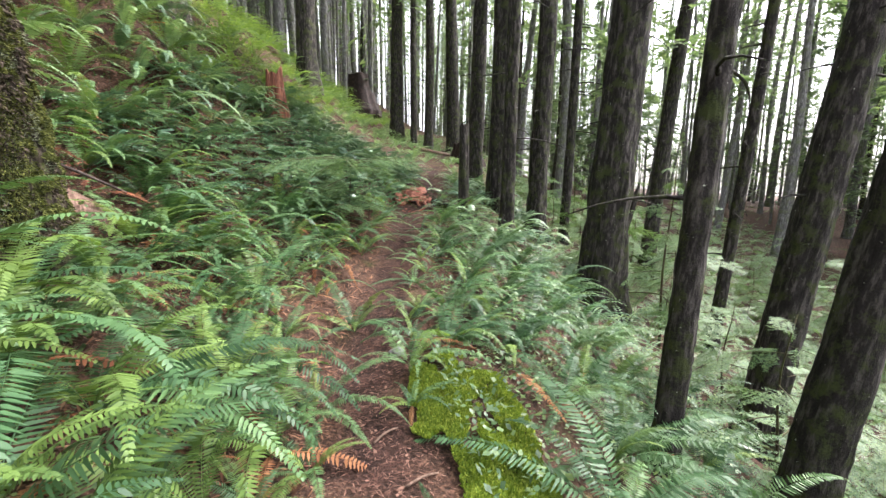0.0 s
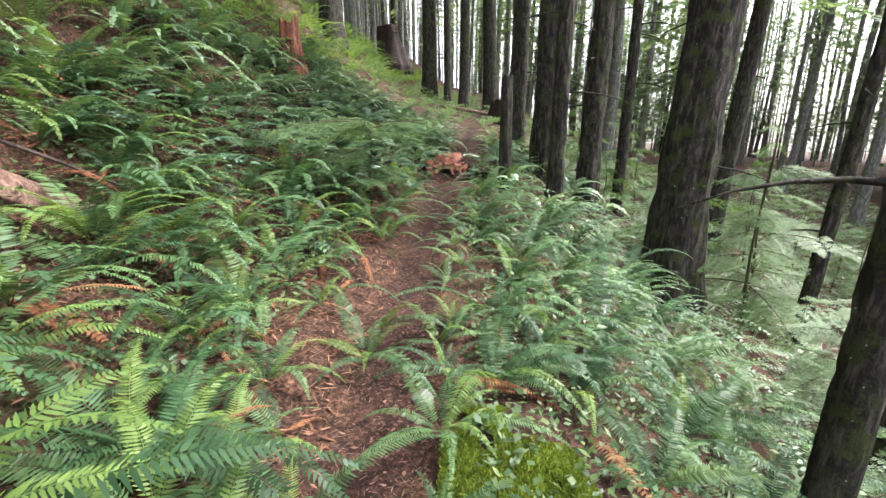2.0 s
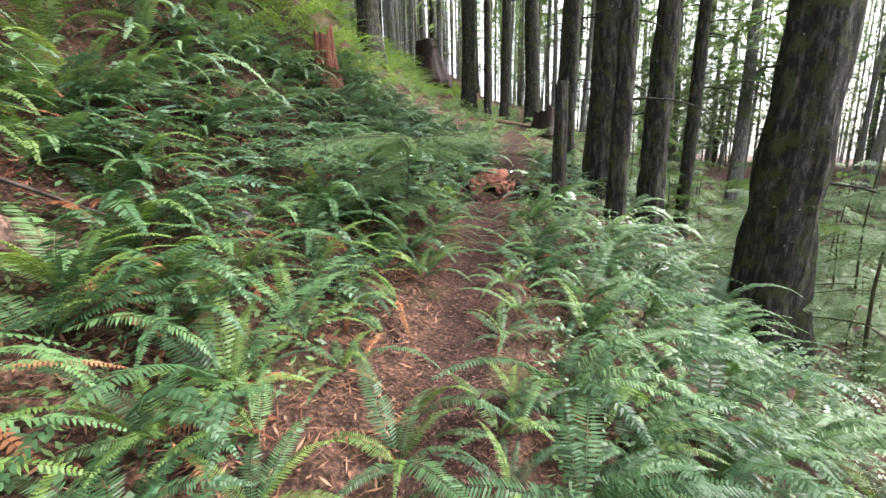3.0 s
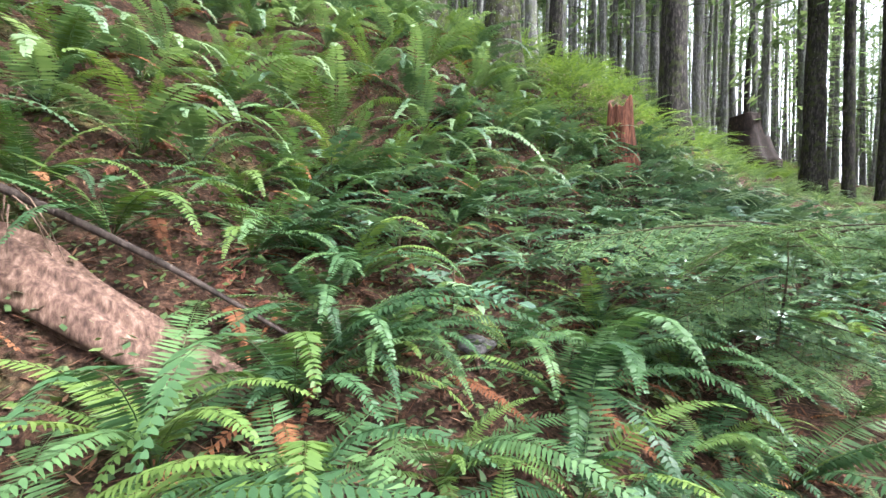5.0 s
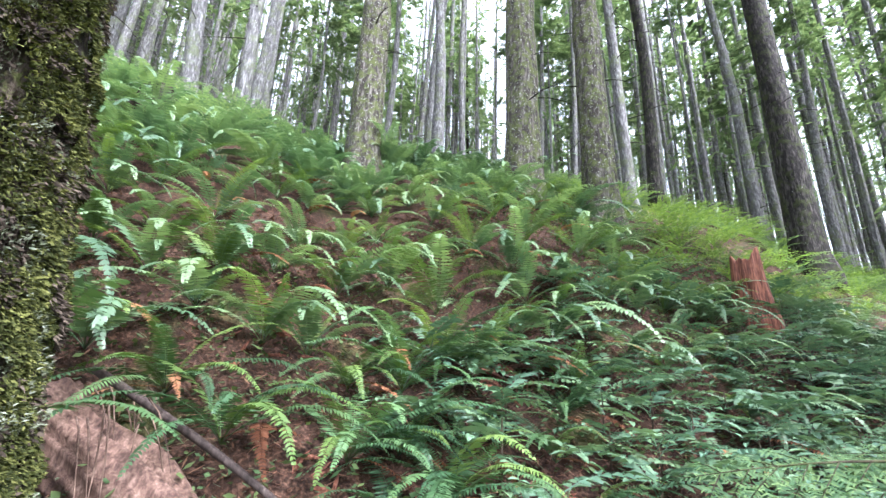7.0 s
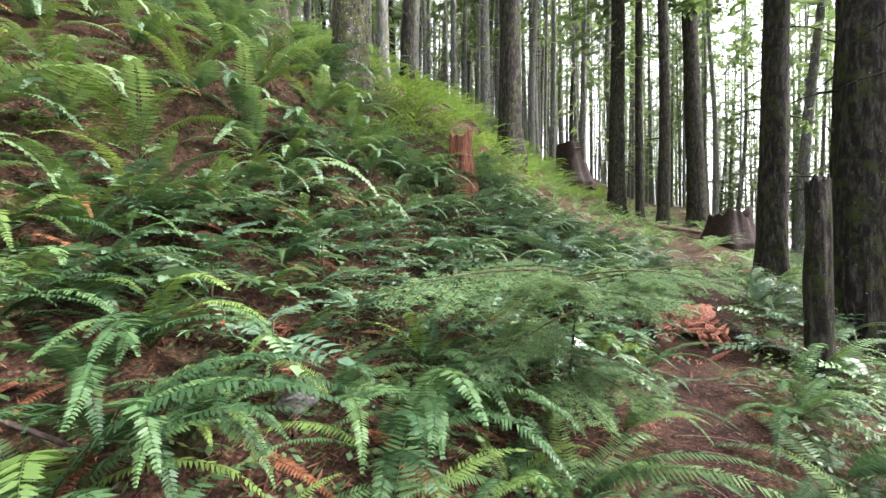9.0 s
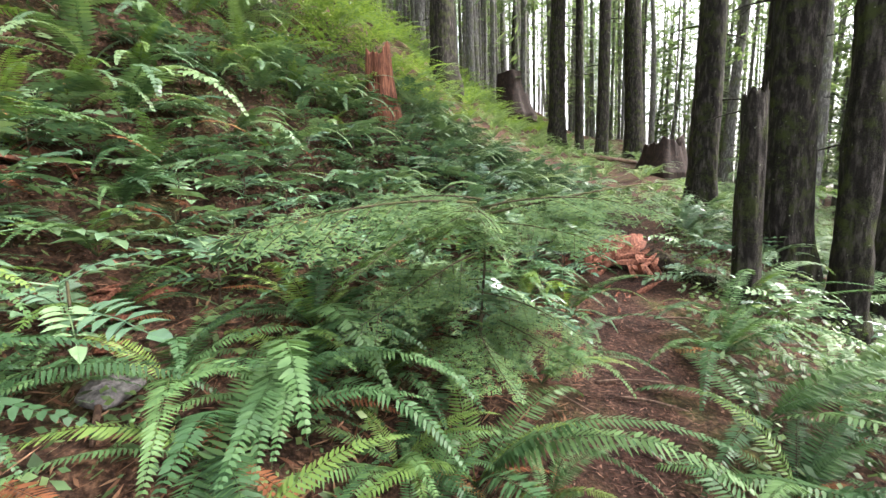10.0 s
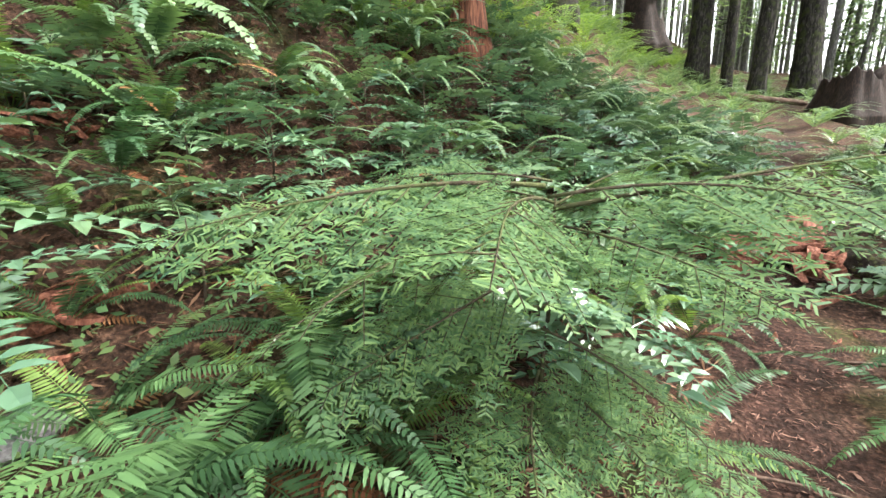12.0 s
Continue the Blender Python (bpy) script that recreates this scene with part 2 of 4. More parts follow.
class Build:
    """Vertices and faces of one mesh in the making."""

    def __init__(self):
        self.v, self.f = [], []

    def add(self, verts, faces):
        k = len(self.v)
        self.v.extend(verts)
        self.f.extend(tuple(i + k for i in f) for f in faces)

    def tube(self, pts, radii, seg=5):
        pts = [Vector(p) for p in pts]
        k = len(self.v)
        for i, p in enumerate(pts):
            way = (pts[min(i + 1, len(pts) - 1)] - pts[max(i - 1, 0)]).normalized()
            side = way.orthogonal().normalized() if abs(way.z) > 0.99 else way.cross(Vector((0, 0, 1))).normalized()
            over = side.cross(way)
            for j in range(seg):
                a = 2 * math.pi * j / seg
                self.v.append(tuple(p + float(radii[i]) * (math.cos(a) * side + math.sin(a) * over)))
        for i in range(len(pts) - 1):
            for j in range(seg):
                a, b = k + i * seg + j, k + i * seg + (j + 1) % seg
                self.f.append((a, b, b + seg, a + seg))
        self.f.append(tuple(k + j for j in range(seg))[::-1])
        self.f.append(tuple(k + (len(pts) - 1) * seg + j for j in range(seg)))

    def done(self, name, mat, soft=True):
        return mesh(name, self.v, self.f, mat, soft)


def big_mesh(name, verts, faces, mat):
    """A mesh out of large arrays, all faces with as many corners."""
    me = bpy.data.meshes.new(name)
    n, k = faces.shape
    me.vertices.add(len(verts))
    me.vertices.foreach_set("co", np.asarray(verts, np.float32).ravel())
    me.loops.add(n * k)
    me.loops.foreach_set("vertex_index", faces.astype(np.int32).ravel())
    me.polygons.add(n)
    me.polygons.foreach_set("loop_start", np.arange(0, n * k, k, dtype=np.int32))
    me.update(calc_edges=True)
    me.materials.append(mat)
    return me


def part(name, me, parent, at=None, label=""):
    ob = new(name, me)
    ob.parent = parent
    if at is not None:
        ob.matrix_basis = at
    return tagged(ob, label)


def empty(name, at):
    ob = new(name)
    ob.matrix_basis = at
    ob.empty_display_size = 0.05
    return ob


# ---- forest floor ----
def floor_mesh():
    a = np.linspace(-1, 1, 261)
    xs = -1.5 + 16 * a + 330 * np.sign(a) * np.abs(a) ** 7
    ys = 7 + 14 * a + 330 * np.sign(a) * np.abs(a) ** 7
    gx, gy = np.meshgrid(xs, ys)
    h = ground(gx, gy)
    count = len(a)
    verts = np.stack([gx, gy, h], -1).reshape(-1, 3)
    i = np.arange(count - 1)
    base = (i[:, None] * count + i[None, :]).ravel()
    faces = np.stack([base, base + 1, base + count + 1, base + count], -1)
    me = mesh("ground", verts.tolist(), faces.tolist(), GROUND)
    at = me.attributes.new("trodden", "FLOAT", "POINT")
    s = np.abs(gx - trail_x(gy)) + 0.4 * (vnoise(gx * 3, gy * 3, 9) - 0.5)
    at.data.foreach_set("value", (1 - smooth(0.1, 0.36, s + 0.02 * np.clip(gy - 11, 0, 8))).ravel())
    return me


tagged(new("ground", floor_mesh()), "reddish-brown forest soil with needle duff, moss and a narrow trodden footpath", "ground", kind="structure")

# ---- trees ----
def trunk_mesh(name, height, r0, r1, seg, rings, depth, mat, seed, flare=0.5, bend=0.15, chip=0.7):
    """A tapered trunk with spreading foot, bends and bark ridges."""
    u = np.linspace(0, 1, rings) ** 1.6
    z = u * height - 0.5
    a = np.linspace(0, 2 * math.pi, seg, endpoint=False)
    zz, aa = np.meshgrid(z, a, indexing="ij")
    up = np.clip(zz, 0, None)
    lobes = 0.6 + 0.4 * np.cos(aa * 5 + seed + vnoise(aa * 2, seed) * 2)
    r = r0 + (r1 - r0) * np.clip(zz / height, 0, 1) ** 0.9 + r0 * flare * lobes * np.exp(-up / (1.6 * r0)) * (zz > -9)
    ca, sa = np.cos(aa), np.sin(aa)
    k = 1 / max(depth * 3.5, 0.02)
    ridge = np.abs(vnoise(ca * r0 * k + 7 * seed, sa * r0 * k, zz * k * 0.16) - 0.5) * 2
    chips = vnoise(ca * r0 * k * 2.1, sa * r0 * k * 2.1 + seed, zz * k * 0.8)
    r = r + depth * (ridge - 0.5) * 1.3 + depth * chip * (chips - 0.5)
    cx = bend * (vnoise(zz * 0.12 + seed * 3.1, seed) - vnoise(seed * 3.1, seed)) * np.clip(zz / 3, 0, 1)
    cy = bend * (vnoise(zz * 0.12 + seed * 5.7, seed + 9) - vnoise(seed * 5.7, seed + 9)) * np.clip(zz / 3, 0, 1)
    verts = np.stack([cx + r * ca, cy + r * sa, zz], -1).reshape(-1, 3)
    i, j = np.meshgrid(np.arange(rings - 1), np.arange(seg), indexing="ij")
    a0, b0 = (i * seg + j).ravel(), (i * seg + (j + 1) % seg).ravel()
    faces = np.stack([a0, b0, b0 + seg, a0 + seg], -1)
    return mesh(name, verts.tolist(), faces.tolist(), mat)


def crown_mesh(height, low, reach, boughs, seed):
    """Drooping boughs of small needle sprays, from low up to the tip."""
    rng = random.Random(seed)
    b = Build()
    for _ in range(boughs):
        f = rng.random()
        z0 = low + (height - low) * f
        length = reach * (1.05 - 0.85 * f) * rng.uniform(0.55, 1.1)
        a = rng.uniform(0, 2 * math.pi)
        out, side = Vector((math.cos(a), math.sin(a), 0)), Vector((-math.sin(a), math.cos(a), 0))
        sprays = int(16 + 30 * length / reach)
        for s in range(sprays):
            t = 0.18 + 0.82 * rng.random()
            centre = out * length * t + side * rng.uniform(-0.4, 0.4) * length * (1.15 - t) + Vector((0, 0, z0 - 0.35 * length * t * t + rng.uniform(-0.12, 0.08)))
            turn = a + rng.uniform(-1, 1)
            w = Vector((math.cos(turn), math.sin(turn), rng.uniform(-0.6, 0.1)))
            q = Vector((-math.sin(turn), math.cos(turn), rng.uniform(-0.3, 0.3)))
            for k in range(3):
                ln, wd = rng.uniform(0.16, 0.38), rng.uniform(0.03, 0.075)
                c = centre + q * rng.uniform(-0.15, 0.15) + w * rng.uniform(-0.1, 0.1)
                b.add([tuple(c), tuple(c + w * ln * 0.5 + q * wd), tuple(c + w * ln), tuple(c + w * ln * 0.45 - q * wd)], [(0, 1, 2, 3)])
    return b.done("crown", CROWN_HAZY)


def limb_mesh(height, low, reach, count, seed):
    """Bare, slightly drooping side branches."""
    rng = random.Random(seed)
    b = Build()
    for _ in range(count):
        f = rng.random()
        z0 = low + (height - low) * f
        length = reach * (1.0 - 0.8 * f) * rng.uniform(0.4, 1.0)
        a = rng.uniform(0, 2 * math.pi)
        pts, r = [], []
        for k in range(5):
            t = k / 4
            pts.append((math.cos(a + 0.3 * t) * length * t, math.sin(a + 0.3 * t) * length * t, z0 + 0.1 * length * t - 0.3 * length * t * t))
            r.append(0.02 * (1 - t) + 0.004)
        b.tube(pts, r, 4)
    return b.done("limb", BARK)


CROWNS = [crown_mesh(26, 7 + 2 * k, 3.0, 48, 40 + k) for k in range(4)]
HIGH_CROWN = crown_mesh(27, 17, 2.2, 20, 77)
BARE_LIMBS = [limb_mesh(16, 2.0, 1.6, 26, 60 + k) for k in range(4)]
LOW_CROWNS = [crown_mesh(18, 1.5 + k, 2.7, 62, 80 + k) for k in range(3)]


def lean_pose(x, y, z, lx, ly, rz=0.0, scale=1.0):
    """Upright pose that leans by lx and ly degrees towards +x and +y."""
    return pose(x, y, z, -ly, lx, 0) @ pose(0, 0, 0, 0, 0, rz) @ Matrix.Diagonal((scale, scale, scale, 1))


def tree(me, x, y, label, lx=0.0, ly=0.0, rz=0.0, scale=1.0, crown=None, limb=None, group=""):
    base = empty("conifer_tree", lean_pose(x, y, gz(x, y), lx, ly, rz, scale))
    tagged(base, label, "tree", group)
    part("trunk", me, base)
    if limb is not None:
        tagged(part("limb", limb, base, label="bare dead side branches"), kind="stuff")
    if crown is not None:
        tagged(part("crown", crown, base, label="drooping green needle boughs"), kind="stuff")
    return base


# the trees that stand near the path: x, y, radius, lean east, lean north, bark depth, bark
NEAR = (
    (3.2, 8.85, 0.43, 3.0, 0.0, 0.055, BARK, "thick dark fir trunk with deeply furrowed bark above the ferns"),
    (2.0, 3.64, 0.125, 3.8, 3.0, 0.014, BARK, "slim dark trunk with green moss along one side"),
    (4.5, 5.85, 0.27, 8.5, 2.0, 0.03, BARK, "dark leaning trunk on the falling slope"),
    (3.15, 3.5, 0.22, 8.0, 1.0, 0.025, BARK, "dark thick trunk beside the footpath"),
    (1.52, 10.75, 0.18, 0.5, 0.0, 0.03, BARK, "mossy trunk with flaking bark at the path edge"),
    (2.6, 12.5, 0.28, 1.0, 0.0, 0.04, BARK, "dark straight fir trunk on the slope"),
    (1.5, 12.6, 0.32, 0.5, 0.0, 0.04, BARK, "thick dark trunk in a close row of firs"),
    (3.95, 14.4, 0.16, 1.5, 0.0, 0.015, BARK, "slender dark trunk among larger firs"),
    (1.0, 15.5, 0.28, 1.5, 0.0, 0.03, BARK, "dark fir trunk beside an uprooted stump"),
    (1.75, 14.6, 0.12, 1.5, 0.0, 0.015, BARK, "thin dark trunk close to a thicker one"),
    (0.48, 27.2, 0.42, -1.5, 0.0, 0.04, BARK, "straight dark fir trunk past the bend"),
    (-5.56, 18.24, 0.40, -0.3, 0.0, 0.04, BARK, "stout dark fir trunk on the bank"),
    (-2.95, 26.6, 0.40, 1.0, 0.0, 0.04, BARK, "straight fir trunk behind a dark stump"),
    (-1.9, 26.0, 0.2, 0.0, 0.0, 0.02, BARK, "slim dark trunk far along the path"),
    (-0.95, 24.0, 0.25, 0.0, 0.0, 0.02, BARK, "mid-sized dark trunk far along the path"),
    (-8.75, 6.75, 0.34, 0.0, 0.0, 0.045, BARK_SCALY, "grey fir trunk with scaly lichened bark on the fern bank"),
    (-7.35, 9.75, 0.38, 0.0, 0.0, 0.045, BARK_SCALY, "grey trunk with moss patches on the fern bank"),
    (-6.75, 11.4, 0.36, -0.5, 0.0, 0.045, BARK_SCALY, "broad grey fir trunk with scaly bark"),
    (-8.6, 15.2, 0.2, -0.5, 0.0, 0.03, BARK_GREY_HAZY, "tall smooth grey trunk behind the bank"),
    (-9.6, 7.2, 0.24, 0.0, 0.0, 0.04, BARK_SCALY, "lichened grey trunk high on the bank"),
    (7.2, 15.3, 0.28, 4.0, 0.0, 0.03, BARK, "leaning dark trunk down the slope"),
    (6.6, 10.2, 0.15, 3.0, 0.0, 0.015, BARK, "slim leaning trunk down the slope"),
)
for k, (x, y, r, lx, ly, depth, bark, label) in enumerate(NEAR):
    fine = r > 0.12 and math.hypot(x, y - 4) < 11
    tall = 25
    me = trunk_mesh("trunk", tall, r, r * 0.45, 44 if fine else 20, 240 if fine else 60, depth, bark, k + 1.3, 0.55)
    tree(me, x, y, label, lx, ly, crown=CROWNS[k % 4] if y > 13 else HIGH_CROWN, limb=BARE_LIMBS[k % 4])


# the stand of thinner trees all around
FAR_TRUNKS = [trunk_mesh("trunk", 26, 0.17 + 0.03 * k, 0.06, 12, 40, 0.02, BARK_GREY_HAZY if k != 2 else BARK, 30 + k, 0.4, 0.5) for k in range(5)]
rng = random.Random(11)
spots = [(x, y) for x, y, *_ in NEAR]
tries = 0
while len(spots) < 320 and tries < 20000:
    tries += 1
    x, y = rng.uniform(-48, 50), rng.uniform(-22, 75)
    s = x - float(trail_x(np.array(y)))
    # behind y -2.5 unseen trees may stand closer, added to shade the start
    if -7.5 < s < 4.5 and -2.5 < y < 24 or abs(s) < 2.2 and y < 60 or 4 < s < 22 and y < 26 and rng.random() < 0.8:
        continue
    gap = 1.5 + 0.02 * math.hypot(x, y) if s < 0 else 2.4
    if any((x - a) ** 2 + (y - b) ** 2 < gap * gap for a, b in spots):
        continue
    spots.append((x, y))
    k = rng.randrange(5)
    right = s > 5
    crown = LOW_CROWNS[rng.randrange(3)] if right and rng.random() < 0.6 else CROWNS[rng.randrange(4)]
    if s < -4 and math.hypot(x, y - 5) < 18:
        crown = HIGH_CROWN
    tree(FAR_TRUNKS[k], x, y, "tall thin grey conifer trunk in a dense stand" if k != 2 else "tall dark conifer trunk in a dense stand",
         rng.gauss(0.5, 1.3), rng.gauss(0, 1.3), rng.uniform(0, 360), rng.uniform(0.75, 1.25), crown, BARE_LIMBS[rng.randrange(4)] if rng.random() < 0.6 else None, "trees of the stand")


def far_stand():
    """Trunks and boughs of the woods beyond, too many to count."""
    rng = np.random.RandomState(4)
    trunks, boughs, got = [], [], []
    for _ in range(5200):
        ang, far = rng.uniform(-2.2, 2.2), 24 + 75 * rng.rand() ** 0.8
        x, y = -far * math.sin(ang), 4 + far * math.cos(ang)
        s = x - float(trail_x(np.array(y)))
        if abs(s) < 2.5 and y < 45 or x > 2 and (far < 40 or rng.rand() < 0.62) or rng.rand() < 0.3:
            continue
        gap = 1.3 if x < 0 else 1.9
        if any((x - a) ** 2 + (y - b) ** 2 < gap * gap for a, b in got):
            continue
        got.append((x, y))
        z, r, h = float(terrain(np.array(x), np.array(y))) - 0.4, rng.uniform(0.09, 0.22), rng.uniform(20, 30)
        r = 0.65 * r if x > 2 else r
        lx, ly = rng.randn(2) * 0.02 * h
        ring = np.arange(7) * 2 * math.pi / 7
        lo = np.stack([x + r * np.cos(ring), y + r * np.sin(ring), 0 * ring + z], -1)
        hi = np.stack([x + lx + 0.4 * r * np.cos(ring), y + ly + 0.4 * r * np.sin(ring), 0 * ring + z + h], -1)
        k = np.arange(7)
        trunks.append(np.stack([lo[k], lo[(k + 1) % 7], hi[(k + 1) % 7], hi[k]], 1).reshape(-1, 3))
        n = 560 if x > -5 and y > 0 else 90
        low = rng.uniform(1, 5) if x > -5 and y > 0 else rng.uniform(3, 9)
        t = rng.rand(n)
        up = low + (h - low) * t
        a, out = rng.rand(n) * 6.28, (2.6 * (1.05 - t)) * np.sqrt(rng.rand(n))
        c = np.stack([x + lx * up / h + out * np.cos(a), y + ly * up / h + out * np.sin(a), z + up - 0.3 * out], -1)
        d = np.stack([np.cos(a), np.sin(a), -0.5 + 0.5 * rng.rand(n)], -1) * (0.16 + 0.26 * rng.rand(n, 1))
        q = np.stack([-np.sin(a), np.cos(a), 0.4 * (rng.rand(n) - 0.5)], -1) * (0.035 + 0.07 * rng.rand(n, 1))
        boughs.append(np.stack([c - d, c + q, c + d, c - q], 1).reshape(-1, 3))
    t, b = np.concatenate(trunks), np.concatenate(boughs)
    stand = tagged(new("far_trees", big_mesh("far_trees", t, np.arange(len(t)).reshape(-1, 4), BARK_GREY_HAZY)), "dense stand of thin grey conifer trunks beyond", "trees", kind="stuff")
    tagged(part("crown", big_mesh("crown", b, np.arange(len(b)).reshape(-1, 4), CROWN_HAZY), stand, label="green needle boughs of the far stand"), kind="stuff")


far_stand()


# ---- undergrowth ----
def frond_mesh(length, rise, fall, pairs, width, seed, mat, curl=0.0, fill=0.37):
    """A fern frond along +x: an arched midrib with two rows of narrow leaflets."""
    rng = random.Random(seed)
    n = 40
    p, way = [Vector((0, 0, 0))], []
    for i in range(n):
        t = i / (n - 1)
        e = radians(rise + (fall - rise) * t ** 1.15)
        w = Vector((math.cos(e), curl * t, math.sin(e))).normalized()
        way.append(w)
        p.append(p[-1] + w * length / n)
    b = Build()
    b.tube([p[i] for i in range(0, n + 1, 5)], [0.0035 * (1 - 0.8 * i / n) for i in range(0, n + 1, 5)], 3)
    gap = length * 0.88 / pairs
    for i in range(pairs):
        t = 0.11 + 0.88 * i / pairs
        full = min(1.0, (t - 0.04) / 0.2) * max(0.06, 1 - max(0.0, t - 0.3) / 0.72) ** 0.75
        w = way[min(n - 1, int(t * n))]
        c = p[min(n, int(t * n))] + w * ((t * n) % 1) * length / n
        nor = Vector((-w.z, 0, w.x)).normalized()
        for side in (-1, 1):
            if rng.random() < 0.03:
                continue
            ln = width * full * rng.uniform(0.86, 1.08)
            lean = 0.15 + 0.5 * t + rng.uniform(-0.035, 0.035)
            d = (Vector((0, side, 0)) * math.cos(lean) + w * math.sin(lean) + nor * rng.uniform(-0.14, 0.02)).normalized()
            q = (w - d * w.dot(d)).normalized() * gap * fill
            tw = nor * rng.uniform(-0.15, 0.15) * gap
            dr = nor * (-0.14 * ln)
            b.add([tuple(c), tuple(c + d * ln * 0.22 + q + tw), tuple(c + d * ln * 0.7 + q * 0.62 + dr * 0.5 + tw), tuple(c + d * ln + dr + q * 0.2),
                   tuple(c + d * ln * 0.66 - q * 0.6 + dr * 0.5 - tw), tuple(c + d * ln * 0.2 - q - tw)], [(0, 1, 2, 4, 5)[:3] + (4, 5), (2, 3, 4)])
    return b.done("frond", mat)


FRONDS = [frond_mesh(0.85 + 0.085 * k, 58 - 5 * (k % 4), -30 - 10 * (k % 3), 42 + k, 0.085 + 0.008 * k, 100 + k, FERN_SHADED, rng.uniform(-0.25, 0.25)) for k in range(7)]
BROAD = [frond_mesh(0.8 + 0.08 * k, 62 - 6 * (k % 4), -48 - 8 * (k % 3), 30, 0.085 + 0.008 * k, 170 + k, FERN_BANK_LIT, 0.15 * (k % 3 - 1), 0.47) for k in range(5)]
BRIGHT = [frond_mesh(0.8 + 0.1 * k, 62, -15 - 15 * k, 42, 0.085 + 0.008 * k, 120 + k, FERN_YOUNG) for k in range(3)]
FALLEN = [frond_mesh(0.6 + 0.12 * k, 28, -24, 30, 0.065, 150 + k, FERN_DEAD, 0.25) for k in range(3)]
DEAD = [frond_mesh(0.55 + 0.12 * k, 15, -40 - 15 * k, 28, 0.06, 140 + k, FERN_DEAD, 0.2) for k in range(3)]


WALKED = ((0.0, -1.5), (0.0, 0.1), (-0.25, 1.8), (-0.5, 2.7), (-1.1, 4.0), (-1.35, 4.15), (-1.0, 5.0), (-1.09, 6.1))


def off_walk(x, y):
    """The distance from the line that is walked."""
    best = 9.0
    for (ax, ay), (bx, by) in zip(WALKED, WALKED[1:]):
        t = max(0.0, min(1.0, ((x - ax) * (bx - ax) + (y - ay) * (by - ay)) / max(1e-6, (bx - ax) ** 2 + (by - ay) ** 2)))
        best = min(best, math.hypot(x - ax - t * (bx - ax), y - ay - t * (by - ay)))
    return best


def chance(k):
    return random.Random(k * 97 + 3).random()


def whole_fern(seed):
    """A complete fern in one mesh, for those that stand far off the path; most fronds hang downhill."""
    rng = random.Random(seed)
    b = Build()
    for k in range(12):
        me = rng.choice(BROAD)
        a = rng.uniform(-75, 75) if k % 2 else 24 * k + rng.uniform(-10, 10)
        m = pose(0, 0, 0, rng.uniform(-14, 14), rng.uniform(-18, 18), a) @ Matrix.Diagonal((rng.uniform(0.8, 1.1),) * 3 + (1,))
        b.add([tuple(m @ v.co) for v in me.vertices], [tuple(p.vertices) for p in me.polygons])
    return b.done("sword_fern", FERN_BANK_LIT)


WHOLE = [whole_fern(240 + k) for k in range(8)]


def fern(x, y, size=1.0, count=12, bright=0.12, dead=2, seed=0, downhill=None, label=""):
    """A sword fern: a ring of arching fronds, with dead ones beneath."""
    rng = random.Random(seed * 7919 + 13)
    # beyond this distance from the walk the lighter leaf copy is used
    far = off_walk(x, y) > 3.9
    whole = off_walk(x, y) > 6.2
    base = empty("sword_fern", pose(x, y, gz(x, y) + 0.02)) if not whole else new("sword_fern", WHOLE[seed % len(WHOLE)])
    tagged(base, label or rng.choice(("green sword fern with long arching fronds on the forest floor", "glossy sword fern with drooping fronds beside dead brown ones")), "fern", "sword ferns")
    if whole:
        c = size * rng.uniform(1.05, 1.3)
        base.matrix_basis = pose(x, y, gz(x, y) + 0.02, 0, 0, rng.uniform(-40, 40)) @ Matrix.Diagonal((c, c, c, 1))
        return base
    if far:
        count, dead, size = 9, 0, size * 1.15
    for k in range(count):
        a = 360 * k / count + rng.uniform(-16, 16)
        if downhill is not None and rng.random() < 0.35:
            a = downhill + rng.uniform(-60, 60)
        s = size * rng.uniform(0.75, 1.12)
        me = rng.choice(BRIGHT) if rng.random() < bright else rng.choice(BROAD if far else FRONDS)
        if min(off_walk(x + q * s * math.cos(radians(a)), y + q * s * math.sin(radians(a))) for q in (0.25, 0.5, 0.8)) < 0.3 and size > 0.7:
            continue
        part("frond", me, base, pose(0, 0, 0, rng.uniform(-14, 14), rng.uniform(-18, 16), a) @ Matrix.Diagonal((s, s, s, 1)))
    for k in range(dead):
        part("frond", rng.choice(DEAD), base, pose(0, 0, 0.03, rng.uniform(-20, 20), rng.uniform(-5, 15), rng.uniform(0, 360)) @ Matrix.Diagonal((size, size, size, 1)), "withered rust-brown frond")
    return base


def coarse_fern(seed):
    """Vertices and four-cornered leaflets of a whole fern, for the far banks."""
    rng = random.Random(seed)
    v = []
    for k in range(11):
        a = 2 * math.pi * k / 11 + rng.uniform(-0.25, 0.25)
        out, side = np.array((math.cos(a), math.sin(a), 0)), np.array((-math.sin(a), math.cos(a), 0))
        length, rise = rng.uniform(0.75, 1.15), rng.uniform(48, 72)
        p, up = np.zeros(3), np.array((0, 0, 1.0))
        for i in range(17):
            t = (i + 1) / 17
            e = radians(rise - (rise + 25) * t)
            w = out * math.cos(e) + up * math.sin(e)
            p = p + w * length / 17
            ln = 0.12 * min(1, t / 0.25) * max(0.1, 1.08 - t) ** 0.7
            for s in (-1, 1):
                d = side * s * 0.9 + w * 0.35 + up * rng.uniform(-0.25, 0.05)
                v += [p - w * 0.008, p + d * ln * 0.4 + w * 0.022, p + d * ln, p + d * ln * 0.4 - w * 0.022]
    return np.array(v)


COARSE = [coarse_fern(200 + k) for k in range(6)]


